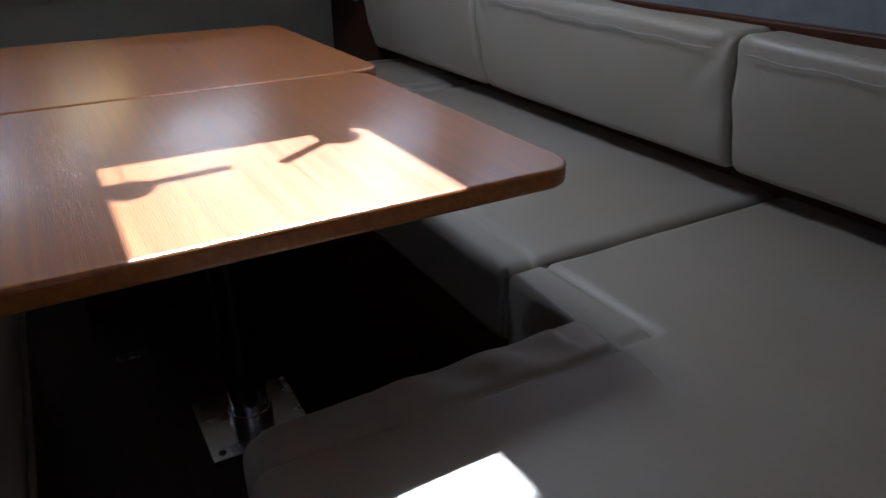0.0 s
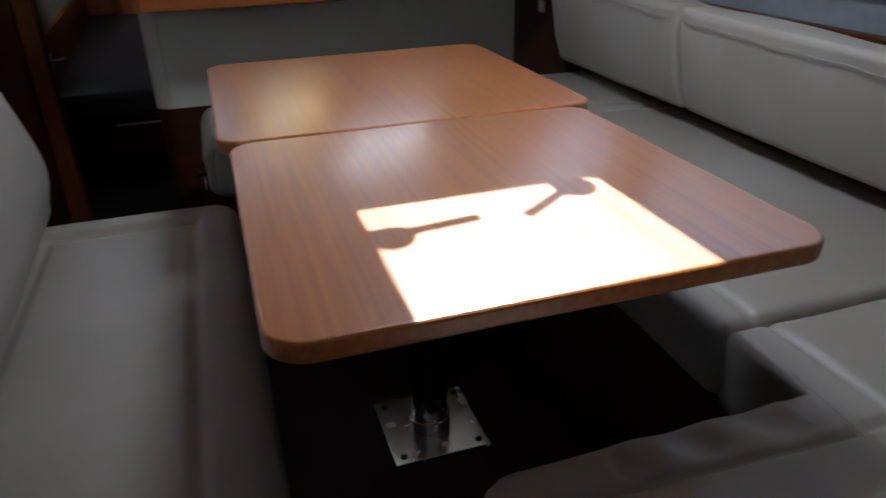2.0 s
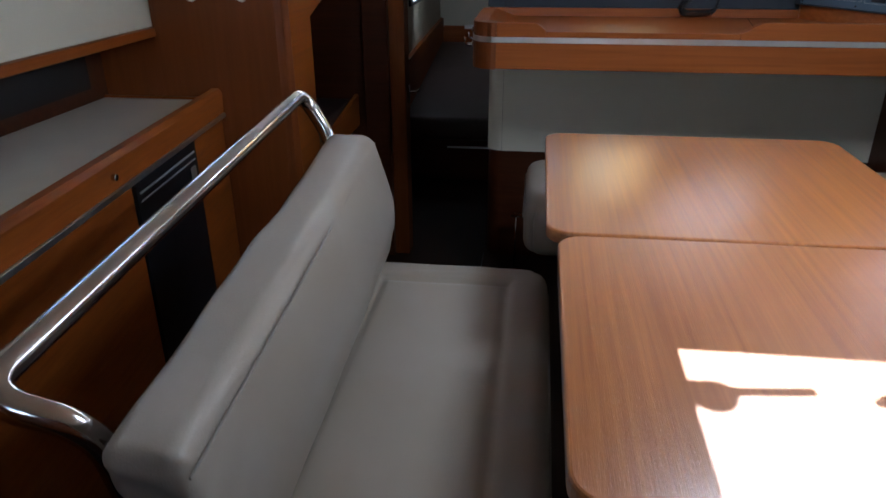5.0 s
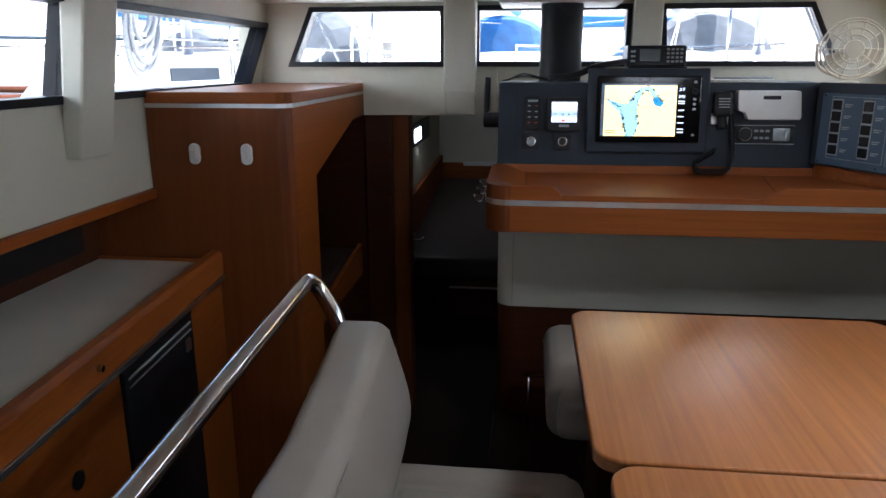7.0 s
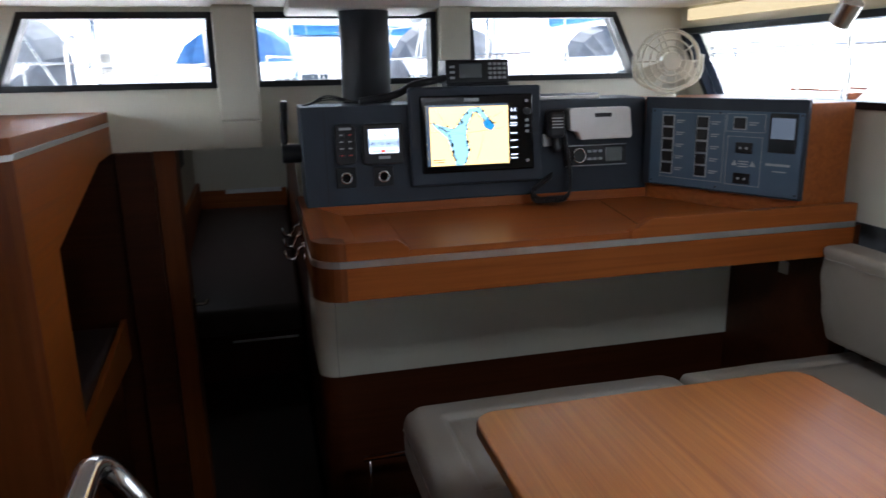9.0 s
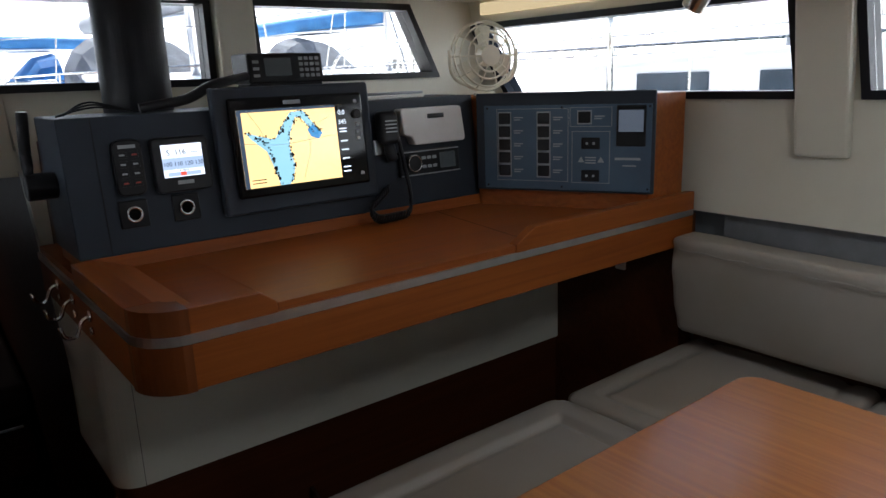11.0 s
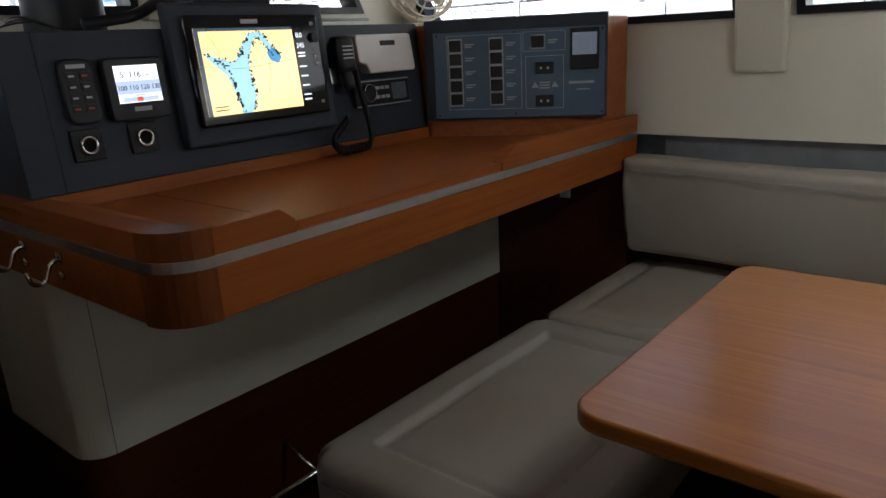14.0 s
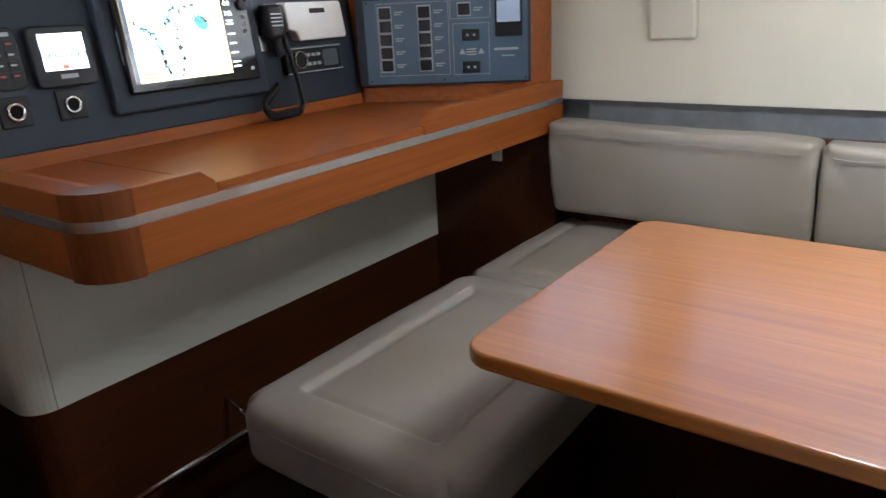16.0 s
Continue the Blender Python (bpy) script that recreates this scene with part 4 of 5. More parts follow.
book = thing("paper_pad", "flat pale pad lying on the console top", "pad", (0.6, 1.66, 1.265))
part("pad", box(0.50, 0.70, 1.62, 1.74, 1.2655, 1.274, 0.002), M_TRAY, book)
part("pen", tube([(0.50, 1.612, 1.279), (0.69, 1.615, 1.279)], 0.004, 10), M_GREYPLASTIC, book, "", True)
wires = thing("cable_bundle", "thin black cables lying on the console", "cables", (-0.12, 1.64, 1.266))
for k in range(3):
    part("cable", tube(bent([(-0.22 + 0.01 * k, 1.60 + 0.02 * k, 1.269), (-0.15, 1.62 + 0.02 * k, 1.285 + 0.006 * k), (-0.05, 1.70, 1.27)], 0.05), 0.0022, 6), M_PLASTIC, wires)
part("cable", tube(bent([(0.21, 1.66, 1.335), (0.10, 1.61, 1.318), (0.045, 1.595, 1.290), (-0.06, 1.60, 1.276)], 0.04), 0.011, 10), M_PLASTIC, wires, "", True)
lever = thing("throttle_lever", "black lever with a round hub at the console end", "lever", (-0.27, 1.68, 1.1))
part("hub", disc(-0.285, 1.68, 1.13, 0.028, 0.057, "x", 20, 0.006), M_PLASTIC, lever)
part("arm", tube(bent([(-0.275, 1.68, 1.13), (-0.275, 1.685, 1.2), (-0.27, 1.675, 1.28)], 0.03), 0.011, 10), M_PLASTIC, lever, "", True)

mast = thing("mast_post", "thick black mast support tube behind the console", "mast post", (0.0, 1.80, 1.2))
part("tube", disc(-0.012, 1.80, 0.953, 0.076, TOP - 0.953, "z", 64), M_BLACK, mast)
part("flange", box(-0.24, 0.2, 1.68, 2.0, TOP - 0.03, TOP - 0.0005, 0.008), M_WHITE, mast)

# the console and what is set into it lean back a little
for t in (dash, plot, pilot, disp, modem, radio, hand, vhf, book, wires, *[o for o in bpy.data.objects if o.name.startswith("power_socket")]):
    for o in t.children_recursive:
        for v in o.data.vertices:
            v.co.y += 0.10 * (v.co.z - 1.05)

# switch panel console
P0, P1 = Vector((0.815, 1.555)), Vector((1.035, 1.124))
side = thing("switch_console", "teak corner console with a blue switch panel", "console", (1.05, 1.4, 0.953))
part("body", prism([(0.835, 1.562), (1.042, 1.145), (1.195, 1.145), (1.21, 1.80), (0.87, 1.80)], 0.952, 1.258, "z", 0.003), M_TEAK_Y, side)
u = (P1 - P0).normalized()
n2 = Vector((-u.y, u.x)) * -1
if n2.x > 0:
    n2 = -n2
L = (P1 - P0).length
PM = Matrix(((u.x, -n2.x, 0, P0.x), (u.y, -n2.y, 0, P0.y), (0, 0, 1, 0), (0, 0, 0, 1)))


def on_panel(name, bm, mat, parent=side, label=""):
    bm.transform(PM)
    return part(name, bm, mat, parent, label)


fr = on_panel("panel_frame", box(0.0, L, -0.004, 0.012, 1.004, 1.268, 0.003), M_DASH)
on_panel("panel", box(0.025, L - 0.008, -0.0075, -0.0042, 1.010, 1.235, 0.001), M_PANEL, side, "blue painted switch panel")
for cx, zs in ((0.085, (1.200, 1.165, 1.130, 1.095, 1.060)), (0.195, (1.200, 1.165, 1.130, 1.095, 1.060)), (0.305, (1.202,))):
    for z in zs:
        sw = on_panel("rocker_switch", box(cx - 0.016, cx + 0.016, -0.013, -0.0078, z - 0.0145, z + 0.0145, 0.002), M_PLASTIC)
        on_panel("bezel", joined(*[box(*b, -0.0095, -0.0077, *c, 0) for b, c in (((cx - 0.019, cx - 0.0162), (z - 0.017, z + 0.017)), ((cx + 0.0162, cx + 0.019), (z - 0.017, z + 0.017)),
                                                                              ((cx - 0.019, cx + 0.019), (z - 0.018, z - 0.0147)), ((cx - 0.019, cx + 0.019), (z + 0.0147, z + 0.018)))]), M_GREYPLASTIC, sw)
        on_panel("writing", joined(box(cx + 0.026, cx + 0.052, -0.0082, -0.0077, z + 0.001, z + 0.004, 0), box(cx + 0.026, cx + 0.045, -0.0082, -0.0077, z - 0.005, z - 0.002, 0)), M_GREYPLASTIC)
for z in (1.135, 1.050):
    on_panel("outlet", box(0.298, 0.346, -0.012, -0.0078, z - 0.015, z + 0.015, 0.004), M_PLASTIC)
    on_panel("pin", joined(box(0.310, 0.316, -0.0135, -0.0122, z - 0.003, z + 0.003, 0), box(0.328, 0.334, -0.0135, -0.0122, z - 0.003, z + 0.003, 0)), M_GREYPLASTIC)
for a in (0.288, 0.340):
    on_panel("warning_sign", prism([(a, 1.085), (a + 0.018, 1.085), (a + 0.009, 1.1)], -0.0083, -0.0077, "y"), M_GREYPLASTIC)
on_panel("writing", joined(box(0.308, 0.336, -0.0083, -0.0077, 1.096, 1.099, 0), box(0.308, 0.336, -0.0083, -0.0077, 1.089, 1.092, 0), box(0.308, 0.336, -0.0083, -0.0077, 1.082, 1.085, 0)), M_GREYPLASTIC)


def ruled(x0, x1, z0, z1):
    w = 0.0012
    on_panel("ruled_line", joined(box(x0, x1, -0.0081, -0.0077, z0, z0 + w, 0), box(x0, x1, -0.0081, -0.0077, z1 - w, z1, 0), box(x0, x0 + w, -0.0081, -0.0077, z0 + w, z1 - w, 0), box(x1 - w, x1, -0.0081, -0.0077, z0 + w, z1 - w, 0)), M_GREYPLASTIC)


ruled(0.062, 0.262, 1.032, 1.226)
ruled(0.272, 0.372, 1.030, 1.166)
ruled(0.266, 0.376, 1.178, 1.228)
on_panel("monitor", box(0.388, 0.462, -0.012, -0.0078, 1.128, 1.232, 0.003), M_PLASTIC)
on_panel("monitor_screen", box(0.394, 0.456, -0.0128, -0.0122, 1.165, 1.220, 0), E_SMALL, side, "pale lit monitor screen")
on_panel("maker_mark", joined(box(0.385, 0.45, -0.0083, -0.0077, 1.092, 1.0985, 0), box(0.405, 0.44, -0.0083, -0.0077, 1.076, 1.079, 0)), M_GREYPLASTIC)
for sx in (0.035, 0.245, 0.47):
    for z in (1.018, 1.228):
        on_panel("screw", disc(sx, -0.009, z, 0.003, 0.0015, "y", 10), M_PLASTIC)

# fan
fan = thing("cabin_fan", "ivory plastic cabin fan in a round wire cage", "fan", (0.95, 1.70, 1.26))
FC = Vector((0.945, 1.66, 1.372))
FM = Matrix.Translation(FC) @ Matrix.Rotation(radians(-18), 4, "Z")


def fan_part(name, bm, smooth=True):
    bm.transform(FM)
    return part(name, bm, M_FAN, fan, "", smooth)


for rr, yy in ((0.098, 0.0), (0.088, -0.022), (0.066, -0.03), (0.045, -0.034), (0.098, 0.03)):
    fan_part("cage_ring", tube([(rr * math.cos(2 * math.pi * i / 36), yy, rr * math.sin(2 * math.pi * i / 36)) for i in range(36)], 0.003, 8, True))
for k in range(10):
    a = 2 * math.pi * k / 10
    fan_part("cage_rib", tube(bent([(0.025 * math.cos(a), -0.036, 0.025 * math.sin(a)), (0.07 * math.cos(a), -0.03, 0.07 * math.sin(a)), (0.098 * math.cos(a), 0.0, 0.098 * math.sin(a)), (0.098 * math.cos(a), 0.03, 0.098 * math.sin(a))], 0.02, 4), 0.0026, 6))
fan_part("hub", disc(0, -0.044, 0, 0.03, 0.05, "y", 24, 0.006), False)
for k in range(3):
    bm = prism([(0.01, -0.012), (0.08, -0.035), (0.09, 0.0), (0.075, 0.03), (0.01, 0.014)], -0.002, 0.002, "y")
    bm.transform(Matrix.Rotation(2 * math.pi * k / 3 + 0.4, 4, "Y") @ Matrix.Rotation(radians(22), 4, "X"))
    fan_part("blade", bm, False)
fan_part("yoke", tube(bent([(-0.108, 0.012, 0.02), (-0.106, 0.012, -0.06), (0.0, 0.012, -0.105), (0.106, 0.012, -0.06), (0.108, 0.012, 0.02)], 0.06, 8), 0.006, 8))
fan_part("foot", disc(0, 0.012, -0.125, 0.032, 0.022, "z", 20, 0.004), False)

# ---- port side: locker, counter ----
lock = thing("wood_locker", "teak locker with an aluminium strip and two switches", "locker", (-1.05, 1.4, -0.22))
part("front", prism([(-1.245, -0.22), (-0.845, -0.22), (-0.845, 1.205), (-1.245, 1.205)], 1.07, 1.09, "y"), M_TEAK_Z, lock)
part("front_low", prism([(-1.44, -0.22), (-1.246, -0.22), (-1.246, 0.964), (-1.44, 0.964)], 1.074, 1.09, "y"), M_TEAK_Z, lock)
CH = [(-0.845, 1.07), (-0.822, 1.076), (-0.808, 1.10)]
part("corner_post", prism(CH + [(-0.83, 1.11), (-0.845, 1.09)], -0.22, 1.205, "z"), M_SOLID, lock, "darker solid teak corner")
part("side", prism([(1.10, -0.22), (1.31, -0.22), (1.31, 0.975), (1.82, 1.115), (2.018, 1.12), (2.018, 1.205), (1.10, 1.205)], -0.828, -0.808, "x"), M_TEAK_Y, lock)
RIM = [(-1.245, 1.07), (-0.845, 1.07), (-0.822, 1.076), (-0.808, 1.10), (-0.808, 2.018), (-1.245, 2.018)]
RIM2 = [(-1.245, 1.068), (-0.845, 1.068), (-0.82, 1.0745), (-0.806, 1.10), (-0.806, 2.018), (-1.245, 2.018)]
part("metal_strip", prism(RIM2, 1.205, 1.217), M_ALU, lock, "brushed aluminium strip")
part("top", prism(RIM, 1.217, 1.25, "z", 0.002), M_TEAK_X, lock)
for sx in (-1.10, -0.94):
    s = part("switch", slab(rounded(sx - 0.0165, sx + 0.0165, -1.103, -1.041, 0.0163, 7), 1.056, 1.0695, 0.004), M_WHITEPLASTIC, lock, "white oval switch")
    s.data.transform(Matrix(((1, 0, 0, 0), (0, 0, 1, 0), (0, -1, 0, 0), (0, 0, 0, 1))))
    part("rocker", cushion(sx - 0.009, sx + 0.009, 1.05, 1.058, 1.058, 1.085, 0.003, 0.01), M_WHITEPLASTIC, s)
# near-black lining puts the shade inside the locker into colour
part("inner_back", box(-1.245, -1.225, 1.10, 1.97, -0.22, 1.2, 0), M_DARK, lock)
nook = thing("nook_seat", "dark brown leather seat in a recess behind the locker", "seat", (-1.0, 1.6, -0.2))
part("base", box(-1.22, -0.86, 1.32, 1.96, -0.22, 0.46, 0.003), M_DARKWOOD, nook)
part("cushion", cushion(-1.22, -0.84, 1.315, 1.96, 0.46, 0.56, 0.02, 0.03), M_BROWNLEATHER, nook, "", True)
part("side_rail", prism([(1.32, 0.44), (1.96, 0.44), (1.96, 0.58), (1.32, 0.50)], -0.838, -0.82, "x", 0.003), M_TEAK_Y, nook)

solid("wall_bulkhead", box(-1.245, -0.80, 2.031, 2.06, -0.22, 1.119, 0), M_DARKWOOD, "dark bulkhead beside the cabin door", "wall")
dr = thing("door_frame", "teak frame of the forward cabin door", "door frame", (-0.68, 2.05, -0.22), kind="structure")
# dark and lighter jamb: shade and light on one frame put into colour
part("jamb", box(-0.80, -0.69, 2.0, 2.08, -0.22, 1.119, 0.003), M_DARKWOOD, dr)
part("jamb", box(-0.69, -0.62, 2.03, 2.13, -0.22, 1.119, 0.004), M_TEAK_Z, dr, "teak door edge, its lit side put into a lighter colour")
part("latch", joined(box(-0.622, -0.612, 2.06, 2.10, 0.52, 0.60, 0.002), tube(bent([(-0.615, 2.08, 0.57), (-0.58, 2.08, 0.57), (-0.575, 2.12, 0.57)], 0.01), 0.006, 8)), M_CHROME, dr, "steel door latch")
bunk = thing("cabin_bunk", "dark brown leather bunk in the forward cabin", "bunk", (-0.6, 3.8, -0.22))
part("base", box(-0.855, -0.21, 3.2, 4.98, -0.22, 0.06, 0.004), M_DARKWOOD, bunk)
part("mattress", cushion(-0.855, -0.21, 3.1, 4.93, 0.06, 0.20, 0.03, 0.06, lambda q: q + Vector((0, 0, max(0.0, q.z - 0.06) / 0.14 * 0.11 * (q.y - 3.1)))), M_BROWNLEATHER, bunk, "", True)
part("metal_edge", box(-0.58, -0.24, 3.19, 3.199, -0.012, 0.0, 0.002), M_ALU, bunk, "thin metal edge")
part("side_board", prism([(3.0, 0.20), (4.98, 0.20), (4.98, 0.58), (3.0, 0.50)], -0.859, -0.83, "x", 0.003), M_TEAK_Y, bunk)
part("head_board", box(-0.829, -0.21, 4.94, 4.98, 0.20, 0.52, 0.003), M_TEAK_X, bunk)
part("shelf_edge", box(-0.65, -0.25, 4.92, 4.938, 0.50, 0.53, 0.002), M_ALU, bunk)
port = thing("port_light", "small oblong port light in the cabin side", "port light", (-0.86, 3.6, 0.9))
part("frame", box(-0.862, -0.845, 3.5, 4.3, 0.80, 0.95, 0.006), M_BLACK, port)
E_DAY = glowing("daylight_pane", (0.85, 0.92, 1.0), 1.3)
part("pane", box(-0.844, -0.842, 3.58, 3.86, 0.83, 0.915, 0), E_DAY, port, "bright daylight pane")

galley = thing("galley_counter", "galley cabinet with teak front and pale sunken worktop", "galley cabinet", (-1.2, 0.3, -0.22))
part("worktop", box(-1.43, -0.985, -1.6, 1.06, 0.725, 0.742, 0.002), M_TRAY, galley, "pale grey worktop")
part("fiddle", prism([(-0.985, 0.70), (-0.948, 0.70), (-0.945, 0.765), (-0.955, 0.778), (-0.978, 0.778), (-0.985, 0.765)], -1.6, 1.066, "y", 0.002), M_TEAK_Y, galley)
part("fiddle", box(-1.44, -1.40, -1.6, 1.06, 0.742, 0.772, 0.004), M_TEAK_Y, galley)
part("fiddle", box(-1.40, -0.986, 1.05, 1.066, 0.742, 0.750, 0.002), M_TEAK_X, galley)
part("metal_strip", box(-0.962, -0.9435, -1.6, 1.066, 0.686, 0.6995, 0.001), M_ALU, galley, "brushed aluminium strip")
part("carcass", box(-1.43, -0.975, -1.6, 1.066, -0.22, 0.724, 0), M_DARKWOOD, galley)
part("drawer_front", box(-0.974, -0.955, 0.805, 1.062, -0.15, 0.684, 0.003), M_TEAK_Y, galley)
df = part("door", box(-0.974, -0.955, -0.45, 0.395, -0.15, 0.684, 0.003), M_TEAK_Y, galley)
part("catch", disc(-0.956, 0.19, 0.55, 0.019, 0.008, "x", 20, 0.002), M_PLASTIC, df)
part("catch", joined(disc(-0.946, 0.30, 0.735, 0.008, 0.012, "x", 14, 0.002)), M_CHROME, galley)
part("door", box(-0.974, -0.955, -1.6, -0.455, -0.15, 0.684, 0.003), M_TEAK_Y, galley)
fridge = thing("fridge_front", "black fridge door let into the galley cabinet", "fridge", (-0.96, 0.62, 0.1))
fd = part("door", box(-0.974, -0.950, 0.40, 0.80, 0.02, 0.682, 0.004), M_BLACK, fridge)
part("vent_slot", box(-0.9505, -0.947, 0.42, 0.78, 0.650, 0.656, 0.001), M_GREYPLASTIC, fd)
part("vent_slot", box(-0.9505, -0.947, 0.42, 0.78, 0.630, 0.634, 0.001), M_GREYPLASTIC, fd)
part("latch", box(-0.951, -0.944, 0.74, 0.77, 0.58, 0.615, 0.003), M_ALU, fd, "small metal latch")
for o in (*galley.children_recursive, *fridge.children_recursive):
    for v in o.data.vertices:
        v.co.x -= 0.09 * v.co.y
solid("trim_shelf_port", box(-1.30, -1.235, -2.2, 1.068, 0.935, 0.963, 0.003), M_TEAK_Y, "teak rail along the lower edge of the side panel", "trim")

# flat near-black sheet paints the shade of an open recess over the worktop
solid("trim_recess_port", box(-1.439, -1.434, -2.2, 0.98, 0.785, 0.93, 0), M_DARK, "near-black sheet for the shade of a recess behind the galley worktop", "trim")

# ceiling fittings
spot = thing("spot_lamp", "small chrome reading spotlight under the ceiling", "lamp", (1.0, 1.0, TOP))
part("mount", disc(1.0, 1.0, TOP - 0.015, 0.025, 0.0148, "z", 20, 0.003), M_CHROME, spot)
part("stem", tube([(1.0, 1.0, TOP - 0.014), (1.0, 1.0, TOP - 0.06)], 0.007, 10), M_CHROME, spot, "", True)
bm = disc(0, 0, -0.035, 0.026, 0.06, "z", 24, 0.006)
bm.transform(Matrix.Translation((0.985, 0.985, 1.475)) @ Matrix.Rotation(radians(35), 4, "X"))
part("head", bm, M_STEEL, spot)
dome = thing("ceiling_light", "small round chrome ceiling light", "ceiling light", (-0.78, 1.2, TOP))
part("rim", disc(-0.78, 1.22, TOP - 0.012, 0.045, 0.0118, "z", 28, 0.004), M_CHROME, dome)
part("lens", disc(-0.78, 1.22, TOP - 0.016, 0.03, 0.004, "z", 24, 0.001), M_WHITEPLASTIC, dome)
solid("trim_led", box(1.185, 1.2, 0.9, 1.95, 1.515, 1.555, 0.002), E_WARM, "warm glowing light strip along the headliner", "trim")

# ---- outside: harbour ----
bm = bmesh.new()
bmesh.ops.create_grid(bm, x_segments=2, y_segments=2, size=900)
bm.transform(Matrix.Translation((0, 0, -1.1)))
solid("water", bm, M_WATER, "grey green harbour water", "water")
# own side decks and foredeck
solid("side_deck_starboard", prism([(1.40, 0.95), (2.1, 0.95), (2.0, 1.16), (1.40, 1.19)], -2.3, 3.4, "y", 0.01), M_HULL, "white side deck of the yacht", "deck")
solid("side_deck_port", prism([(-1.52, 0.95), (-2.1, 0.95), (-2.0, 1.14), (-1.52, 1.17)], -2.3, 3.4, "y", 0.01), M_HULL, "white side deck of the yacht", "deck")
solid("foredeck", prism([(-2.0, 2.06), (2.0, 2.06), (1.5, 5.2), (0.4, 7.5), (-0.4, 7.5), (-1.5, 5.2)], 1.19, 1.24, "z", 0.01), M_HULL, "white foredeck of the yacht", "deck")
dk = thing("deck_hatch", "small deck hatch with a metal frame", "hatch", (1.75, 2.4, 1.16))
part("frame", slab(rounded(1.58, 1.92, 2.15, 2.45, 0.05), 1.165, 1.20, 0.006), M_ALU, dk)
part("pane", slab(rounded(1.61, 1.89, 2.18, 2.42, 0.04), 1.20, 1.206, 0.002), M_TINT, dk)


def stanchion(x, y, z):
    s = thing("stanchion", "steel lifeline stanchion on the deck edge", "stanchion", (x, y, z), "lifeline stanchions")
    part("post", tube([(x, y, z), (x, y, z + 0.62)], 0.013, 10), M_STEEL, s, "", True)
    part("foot", disc(x, y, z, 0.03, 0.03, "z", 14, 0.003), M_STEEL, s)


for sx in (-1, 1):
    for y in (0.4, 2.0, 3.4):
        stanchion(sx * 1.95, y, 1.14)
    for z in (1.45, 1.75):
        w = thing("lifeline", "thin steel lifeline wire", "lifeline", (sx * 1.95, 1, z), "lifeline wires")
        part("wire", tube([(sx * 1.95, -2, z), (sx * 1.95, 3.4, z)], 0.005, 6), M_STEEL, w)
    for y0, y1 in ((3.4, 5.2), (5.2, 7.2)):
        w = thing("lifeline", "thin steel lifeline wire", "lifeline", (sx * 1.5, y0, 1.6), "lifeline wires")
        xs = {3.4: 1.95, 5.2: 1.45, 7.2: 0.45}
        part("wire", tube([(sx * xs[y0], y0, 1.72), (sx * xs[y1], y1, 1.74)], 0.006, 6), M_STEEL, w)
    stanchion(sx * 1.45, 5.2, 1.22)
hose = thing("rope_coil", "grey rope coil hung on the lifeline", "rope coil", (-1.93, 2.35, 1.5))
for k in range(7):
    pts = []
    for i in range(30):
        a = 2 * math.pi * i / 30
        pts.append((-1.93 + 0.012 * math.sin(k * 2.1) + 0.02 * math.sin(a), 2.35 + (0.10 + 0.009 * k) * math.cos(a) + 0.012 * math.sin(k * 1.7), 1.62 - 0.02 * k + (0.16 + 0.012 * k) * math.sin(a)))
    part("turn", tube(pts, 0.011, 8, True), M_ROPE, hose, "", True)


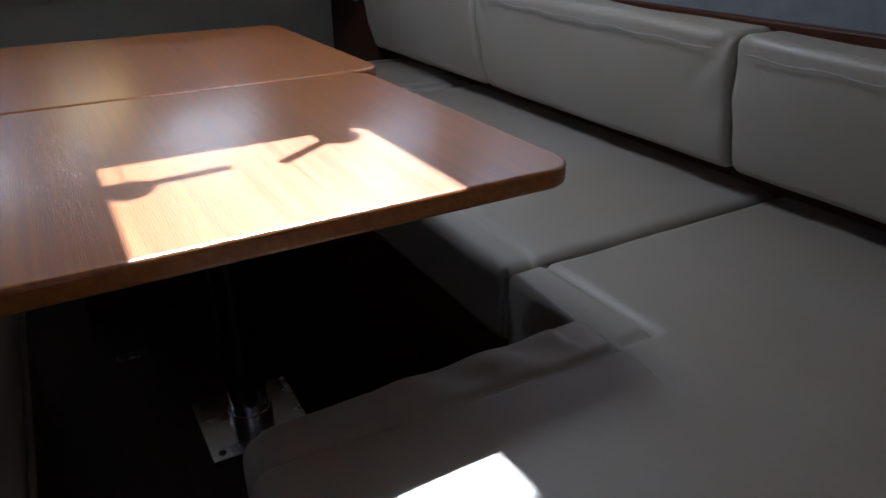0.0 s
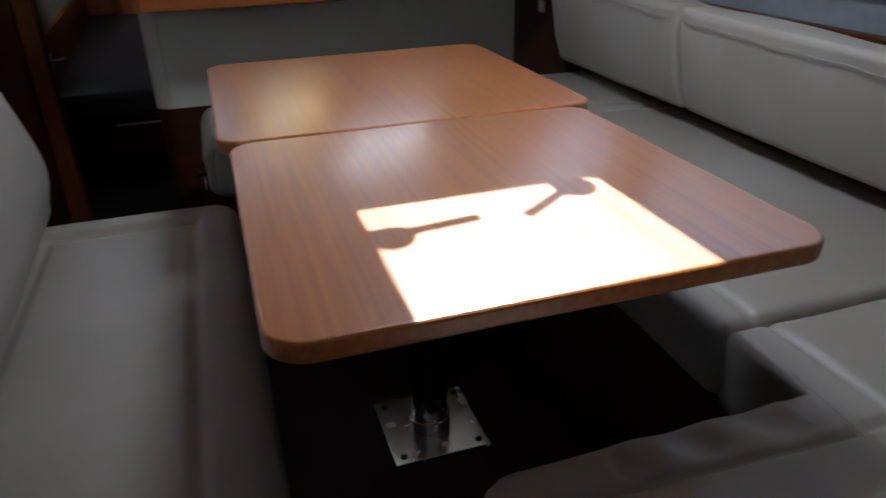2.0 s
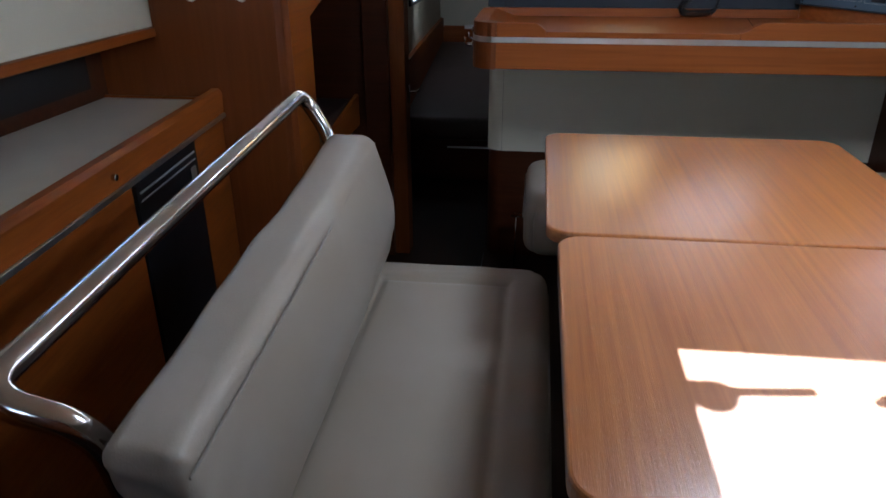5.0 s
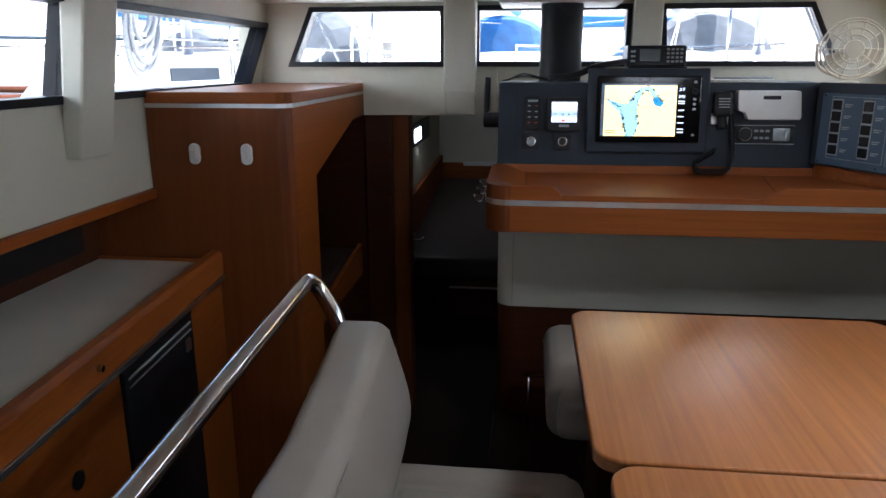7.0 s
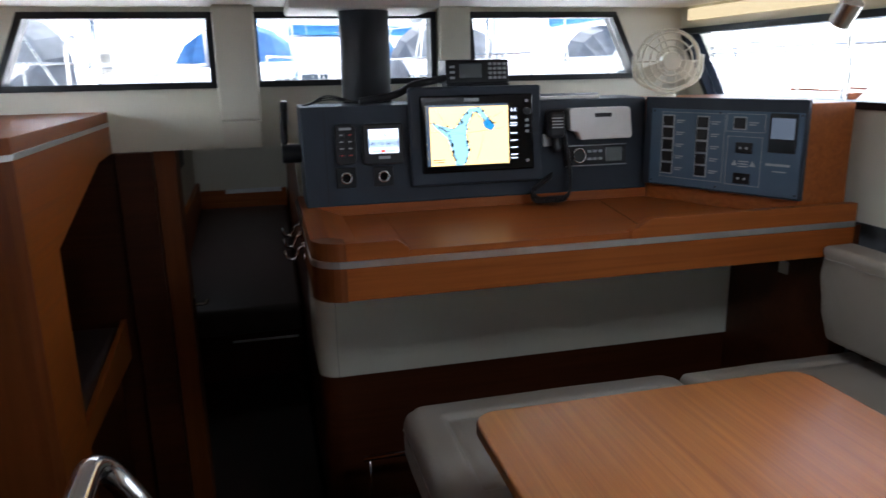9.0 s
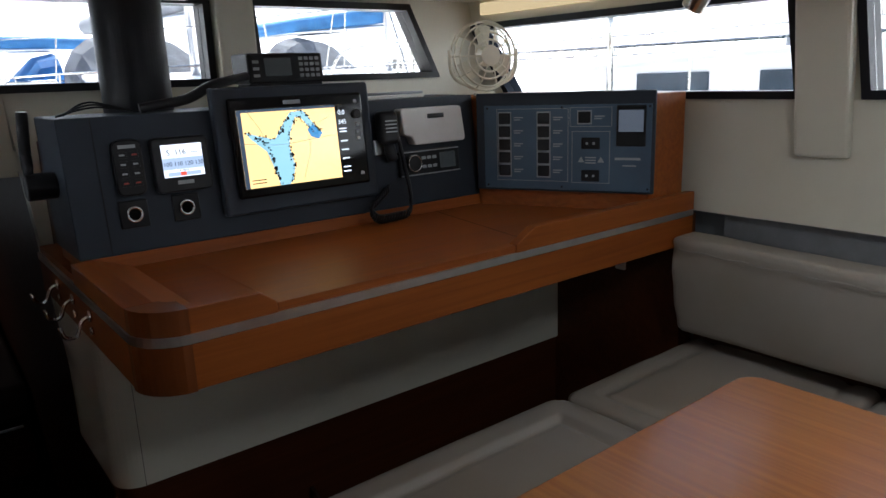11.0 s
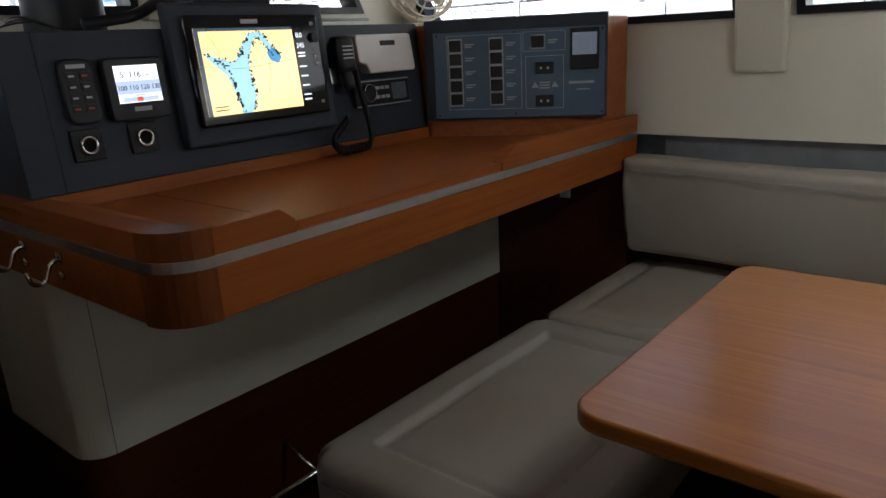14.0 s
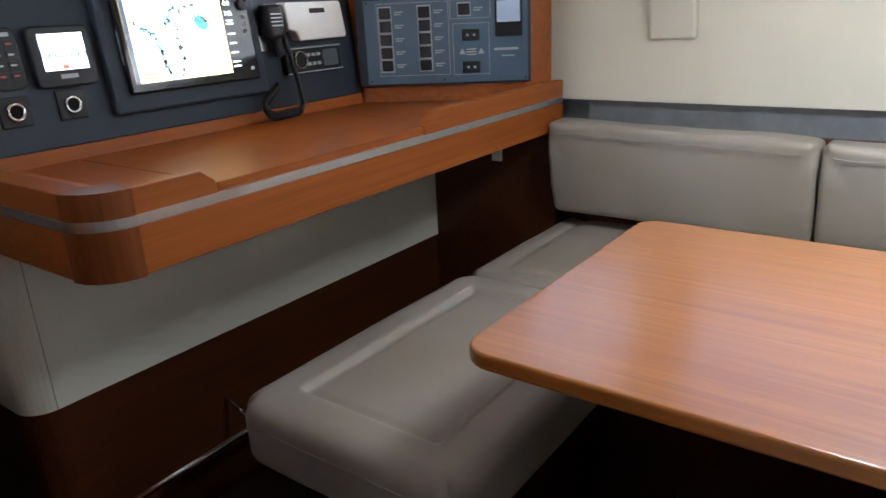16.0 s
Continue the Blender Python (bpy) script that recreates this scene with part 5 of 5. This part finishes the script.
def yacht(x, y, turn, length, cover, seed, hue=M_HULL):
    """A moored sailing yacht: lofted hull, coachroof, ports, mast, boom, stays and canvas."""
    random.seed(seed)
    b = thing("sailing_yacht", "white moored sailing yacht with mast and canvas cover", "yacht", (0, 0, 0), "moored yachts")
    n, bm, rings = 12, bmesh.new(), []
    for i in range(n + 1):
        t = i / n
        w = 0.17 * length * math.sin(math.pi * (0.12 + 0.88 * t) ** 0.8) ** 0.7 if t < 1 else 0.02
        w = max(w, 0.02)
        yy = (t - 0.5) * -length
        sheer = 0.55 + 0.35 * (1 - t) ** 2
        sheer = 0.55 + 0.5 * abs(t - 0.4) ** 1.5
        rings.append([bm.verts.new((sx * w * k, yy, z)) for sx, k, z in ((-1, 1, sheer), (-1, 0.93, -0.3), (-1, 0.5, -1.15), (1, 0.5, -1.15), (1, 0.93, -0.3), (1, 1, sheer))])
    for A, B in zip(rings, rings[1:]):
        for k in range(6):
            bm.faces.new((A[k], A[(k + 1) % 6], B[(k + 1) % 6], B[k]))
    bm.faces.new(rings[0]), bm.faces.new(rings[-1][::-1])
    bmesh.ops.recalc_face_normals(bm, faces=bm.faces)
    part("hull", bm, hue, b)
    c0, c1, w = -0.12 * length, 0.25 * length, 0.085 * length
    house = prism([(c0, 0.6), (c1, 0.6), (c1 - 0.5, 1.12), (c0 + 0.1, 1.3)], -w, w, "x", 0.06)
    hs = part("coachroof", house, hue, b)
    for sx in (-1, 1):
        for k in range(3):
            yy = c0 + 0.5 + k * (c1 - c0 - 1.2) / 3
            part("port", box(sx * w - 0.02, sx * w + 0.02, yy, yy + 0.7, 0.85, 1.02, 0.008), M_TINT, hs)
    part("stripe", joined(*[box(sx * 0.168 * length * 0.98 - 0.004, sx * 0.168 * length * 0.98 + 0.004, -0.2 * length, 0.1 * length, 0.30, 0.36, 0) for sx in (-1, 1)]), M_BLUE, b)
    my = 0.08 * length
    part("mast", disc(0, my, 1.1, 0.07, 1.2 * length, "z", 14), M_ALU, b, "", True)
    part("boom", tube([(0, my, 2.0), (0, my - 0.36 * length, 2.05)], 0.06, 12), M_ALU, b, "", True)
    part("sail_cover", tube(bent([(0, my - 0.1, 2.22), (0, my - 0.18 * length, 2.2), (0, my - 0.35 * length, 2.14)], 0.5, 4), 0.15, 12), cover, b, "canvas sail cover", True)
    dod = bmesh.new()
    arcs = []
    for yy, hh in ((c0 - 0.1, 1.95), (c0 + 0.35, 1.85), (c0 + 0.95, 1.25)):
        arcs.append([dod.verts.new((1.05 * math.cos(math.pi * i / 10), yy, 0.8 + (hh - 0.8) * math.sin(math.pi * i / 10) ** 0.6)) for i in range(11)])
    for A, B in zip(arcs, arcs[1:]):
        for i in range(10):
            dod.faces.new((A[i], A[i + 1], B[i + 1], B[i]))
    bmesh.ops.solidify(dod, geom=dod.faces[:], thickness=0.02)
    part("spray_hood", dod, cover if seed % 3 == 2 else M_SAILCOVER, b, "canvas spray hood")
    for p, q in (((0, 0.48 * length, 0.8), (0, my, 1.1 * length)), ((0, -0.48 * length, 0.8), (0, my, 1.2 * length)), ((1.3, my, 0.7), (0, my, 1.0 * length)), ((-1.3, my, 0.7), (0, my, 1.0 * length)), ((1.25, my - 0.6, 0.7), (0, my, 0.6 * length)), ((-1.25, my - 0.6, 0.7), (0, my, 0.6 * length))):
        part("stay", tube([p, q], 0.012, 6), M_STEEL, b)
    for sx in (-1, 1):
        pts = [(sx * 0.16 * length * (1 - 0.35 * abs(t) ** 2), t * 0.42 * length, 1.25) for t in (-1, -0.6, -0.2, 0.2, 0.6, 0.95)]
        part("guard_rail", tube(pts, 0.014, 6), M_STEEL, b)
        for p in pts:
            part("stanchion", tube([(p[0], p[1], 0.6), p], 0.012, 6), M_STEEL, b)
    part("pulpit", tube(bent([(-0.5, 0.40 * length, 0.7), (-0.4, 0.42 * length, 1.35), (0, 0.5 * length, 1.4), (0.4, 0.42 * length, 1.35), (0.5, 0.40 * length, 0.7)], 0.2, 5), 0.016, 8), M_STEEL, b, "", True)
    for sx in (-1, 1):
        part("toe_rail", tube([(sx * 0.168 * length * math.sin(math.pi * (0.12 + 0.88 * t) ** 0.8) ** 0.7, (t - 0.5) * -length, 0.58 + 0.5 * abs(t - 0.4) ** 1.5) for t in (0.02, 0.12, 0.25, 0.4, 0.55, 0.7, 0.85)], 0.06, 8), M_SOLID, b, "brown wooden toe rail")
    b.matrix_world = pose(x, y, 0.25, 0, 0, turn)
    return b


yacht(-4.4, 9.6, 150, 11.5, M_BLUE, 1)
yacht(-0.9, 11.6, 172, 12.0, M_BLUE, 2)
yacht(3.1, 11.2, 186, 11.5, M_SAILCOVER, 3)
yacht(7.2, 12.6, 195, 12.0, M_BLUE, 4)
yacht(-7.2, 4.0, 112, 12.0, M_SAILCOVER, 5)
yacht(6.6, 2.5, 8, 12.5, M_SAILCOVER, 6)
yacht(-9.0, 15.5, 165, 13.0, M_BLUE, 7)
yacht(1.5, 20.5, 92, 14.0, M_BLUE, 8)
yacht(-9.0, -4.0, 95, 12.0, M_BLUE, 9)
pier = thing("pontoon", "weathered wooden pontoon beyond the bows", "pontoon", (0, 19, -0.6))
for i in range(60):
    part("plank", box(-15 + i * 0.5, -14.53 + i * 0.5, 18.4, 19.8, -0.62, -0.57, 0), M_DOCK, pier)
for i in range(7):
    part("pile", disc(-13 + i * 4.4, 19.9, -1.3, 0.16, 3.2, "z", 14, 0.02), M_DOCK, pier)


# glowing ring added beyond the boats to whiten windows and light the cabin
M_BACKGLOW = glowing("backdrop_glow", (0.92, 0.96, 1.0), 1.4)
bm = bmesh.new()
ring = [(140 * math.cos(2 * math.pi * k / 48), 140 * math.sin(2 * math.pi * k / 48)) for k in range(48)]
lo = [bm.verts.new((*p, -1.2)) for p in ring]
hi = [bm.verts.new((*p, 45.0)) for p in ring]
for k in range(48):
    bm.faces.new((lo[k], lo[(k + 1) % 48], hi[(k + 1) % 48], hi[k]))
solid("backdrop", bm, M_BACKGLOW, "glowing white ring added as bright distance, lights the windows and cabin", "backdrop")
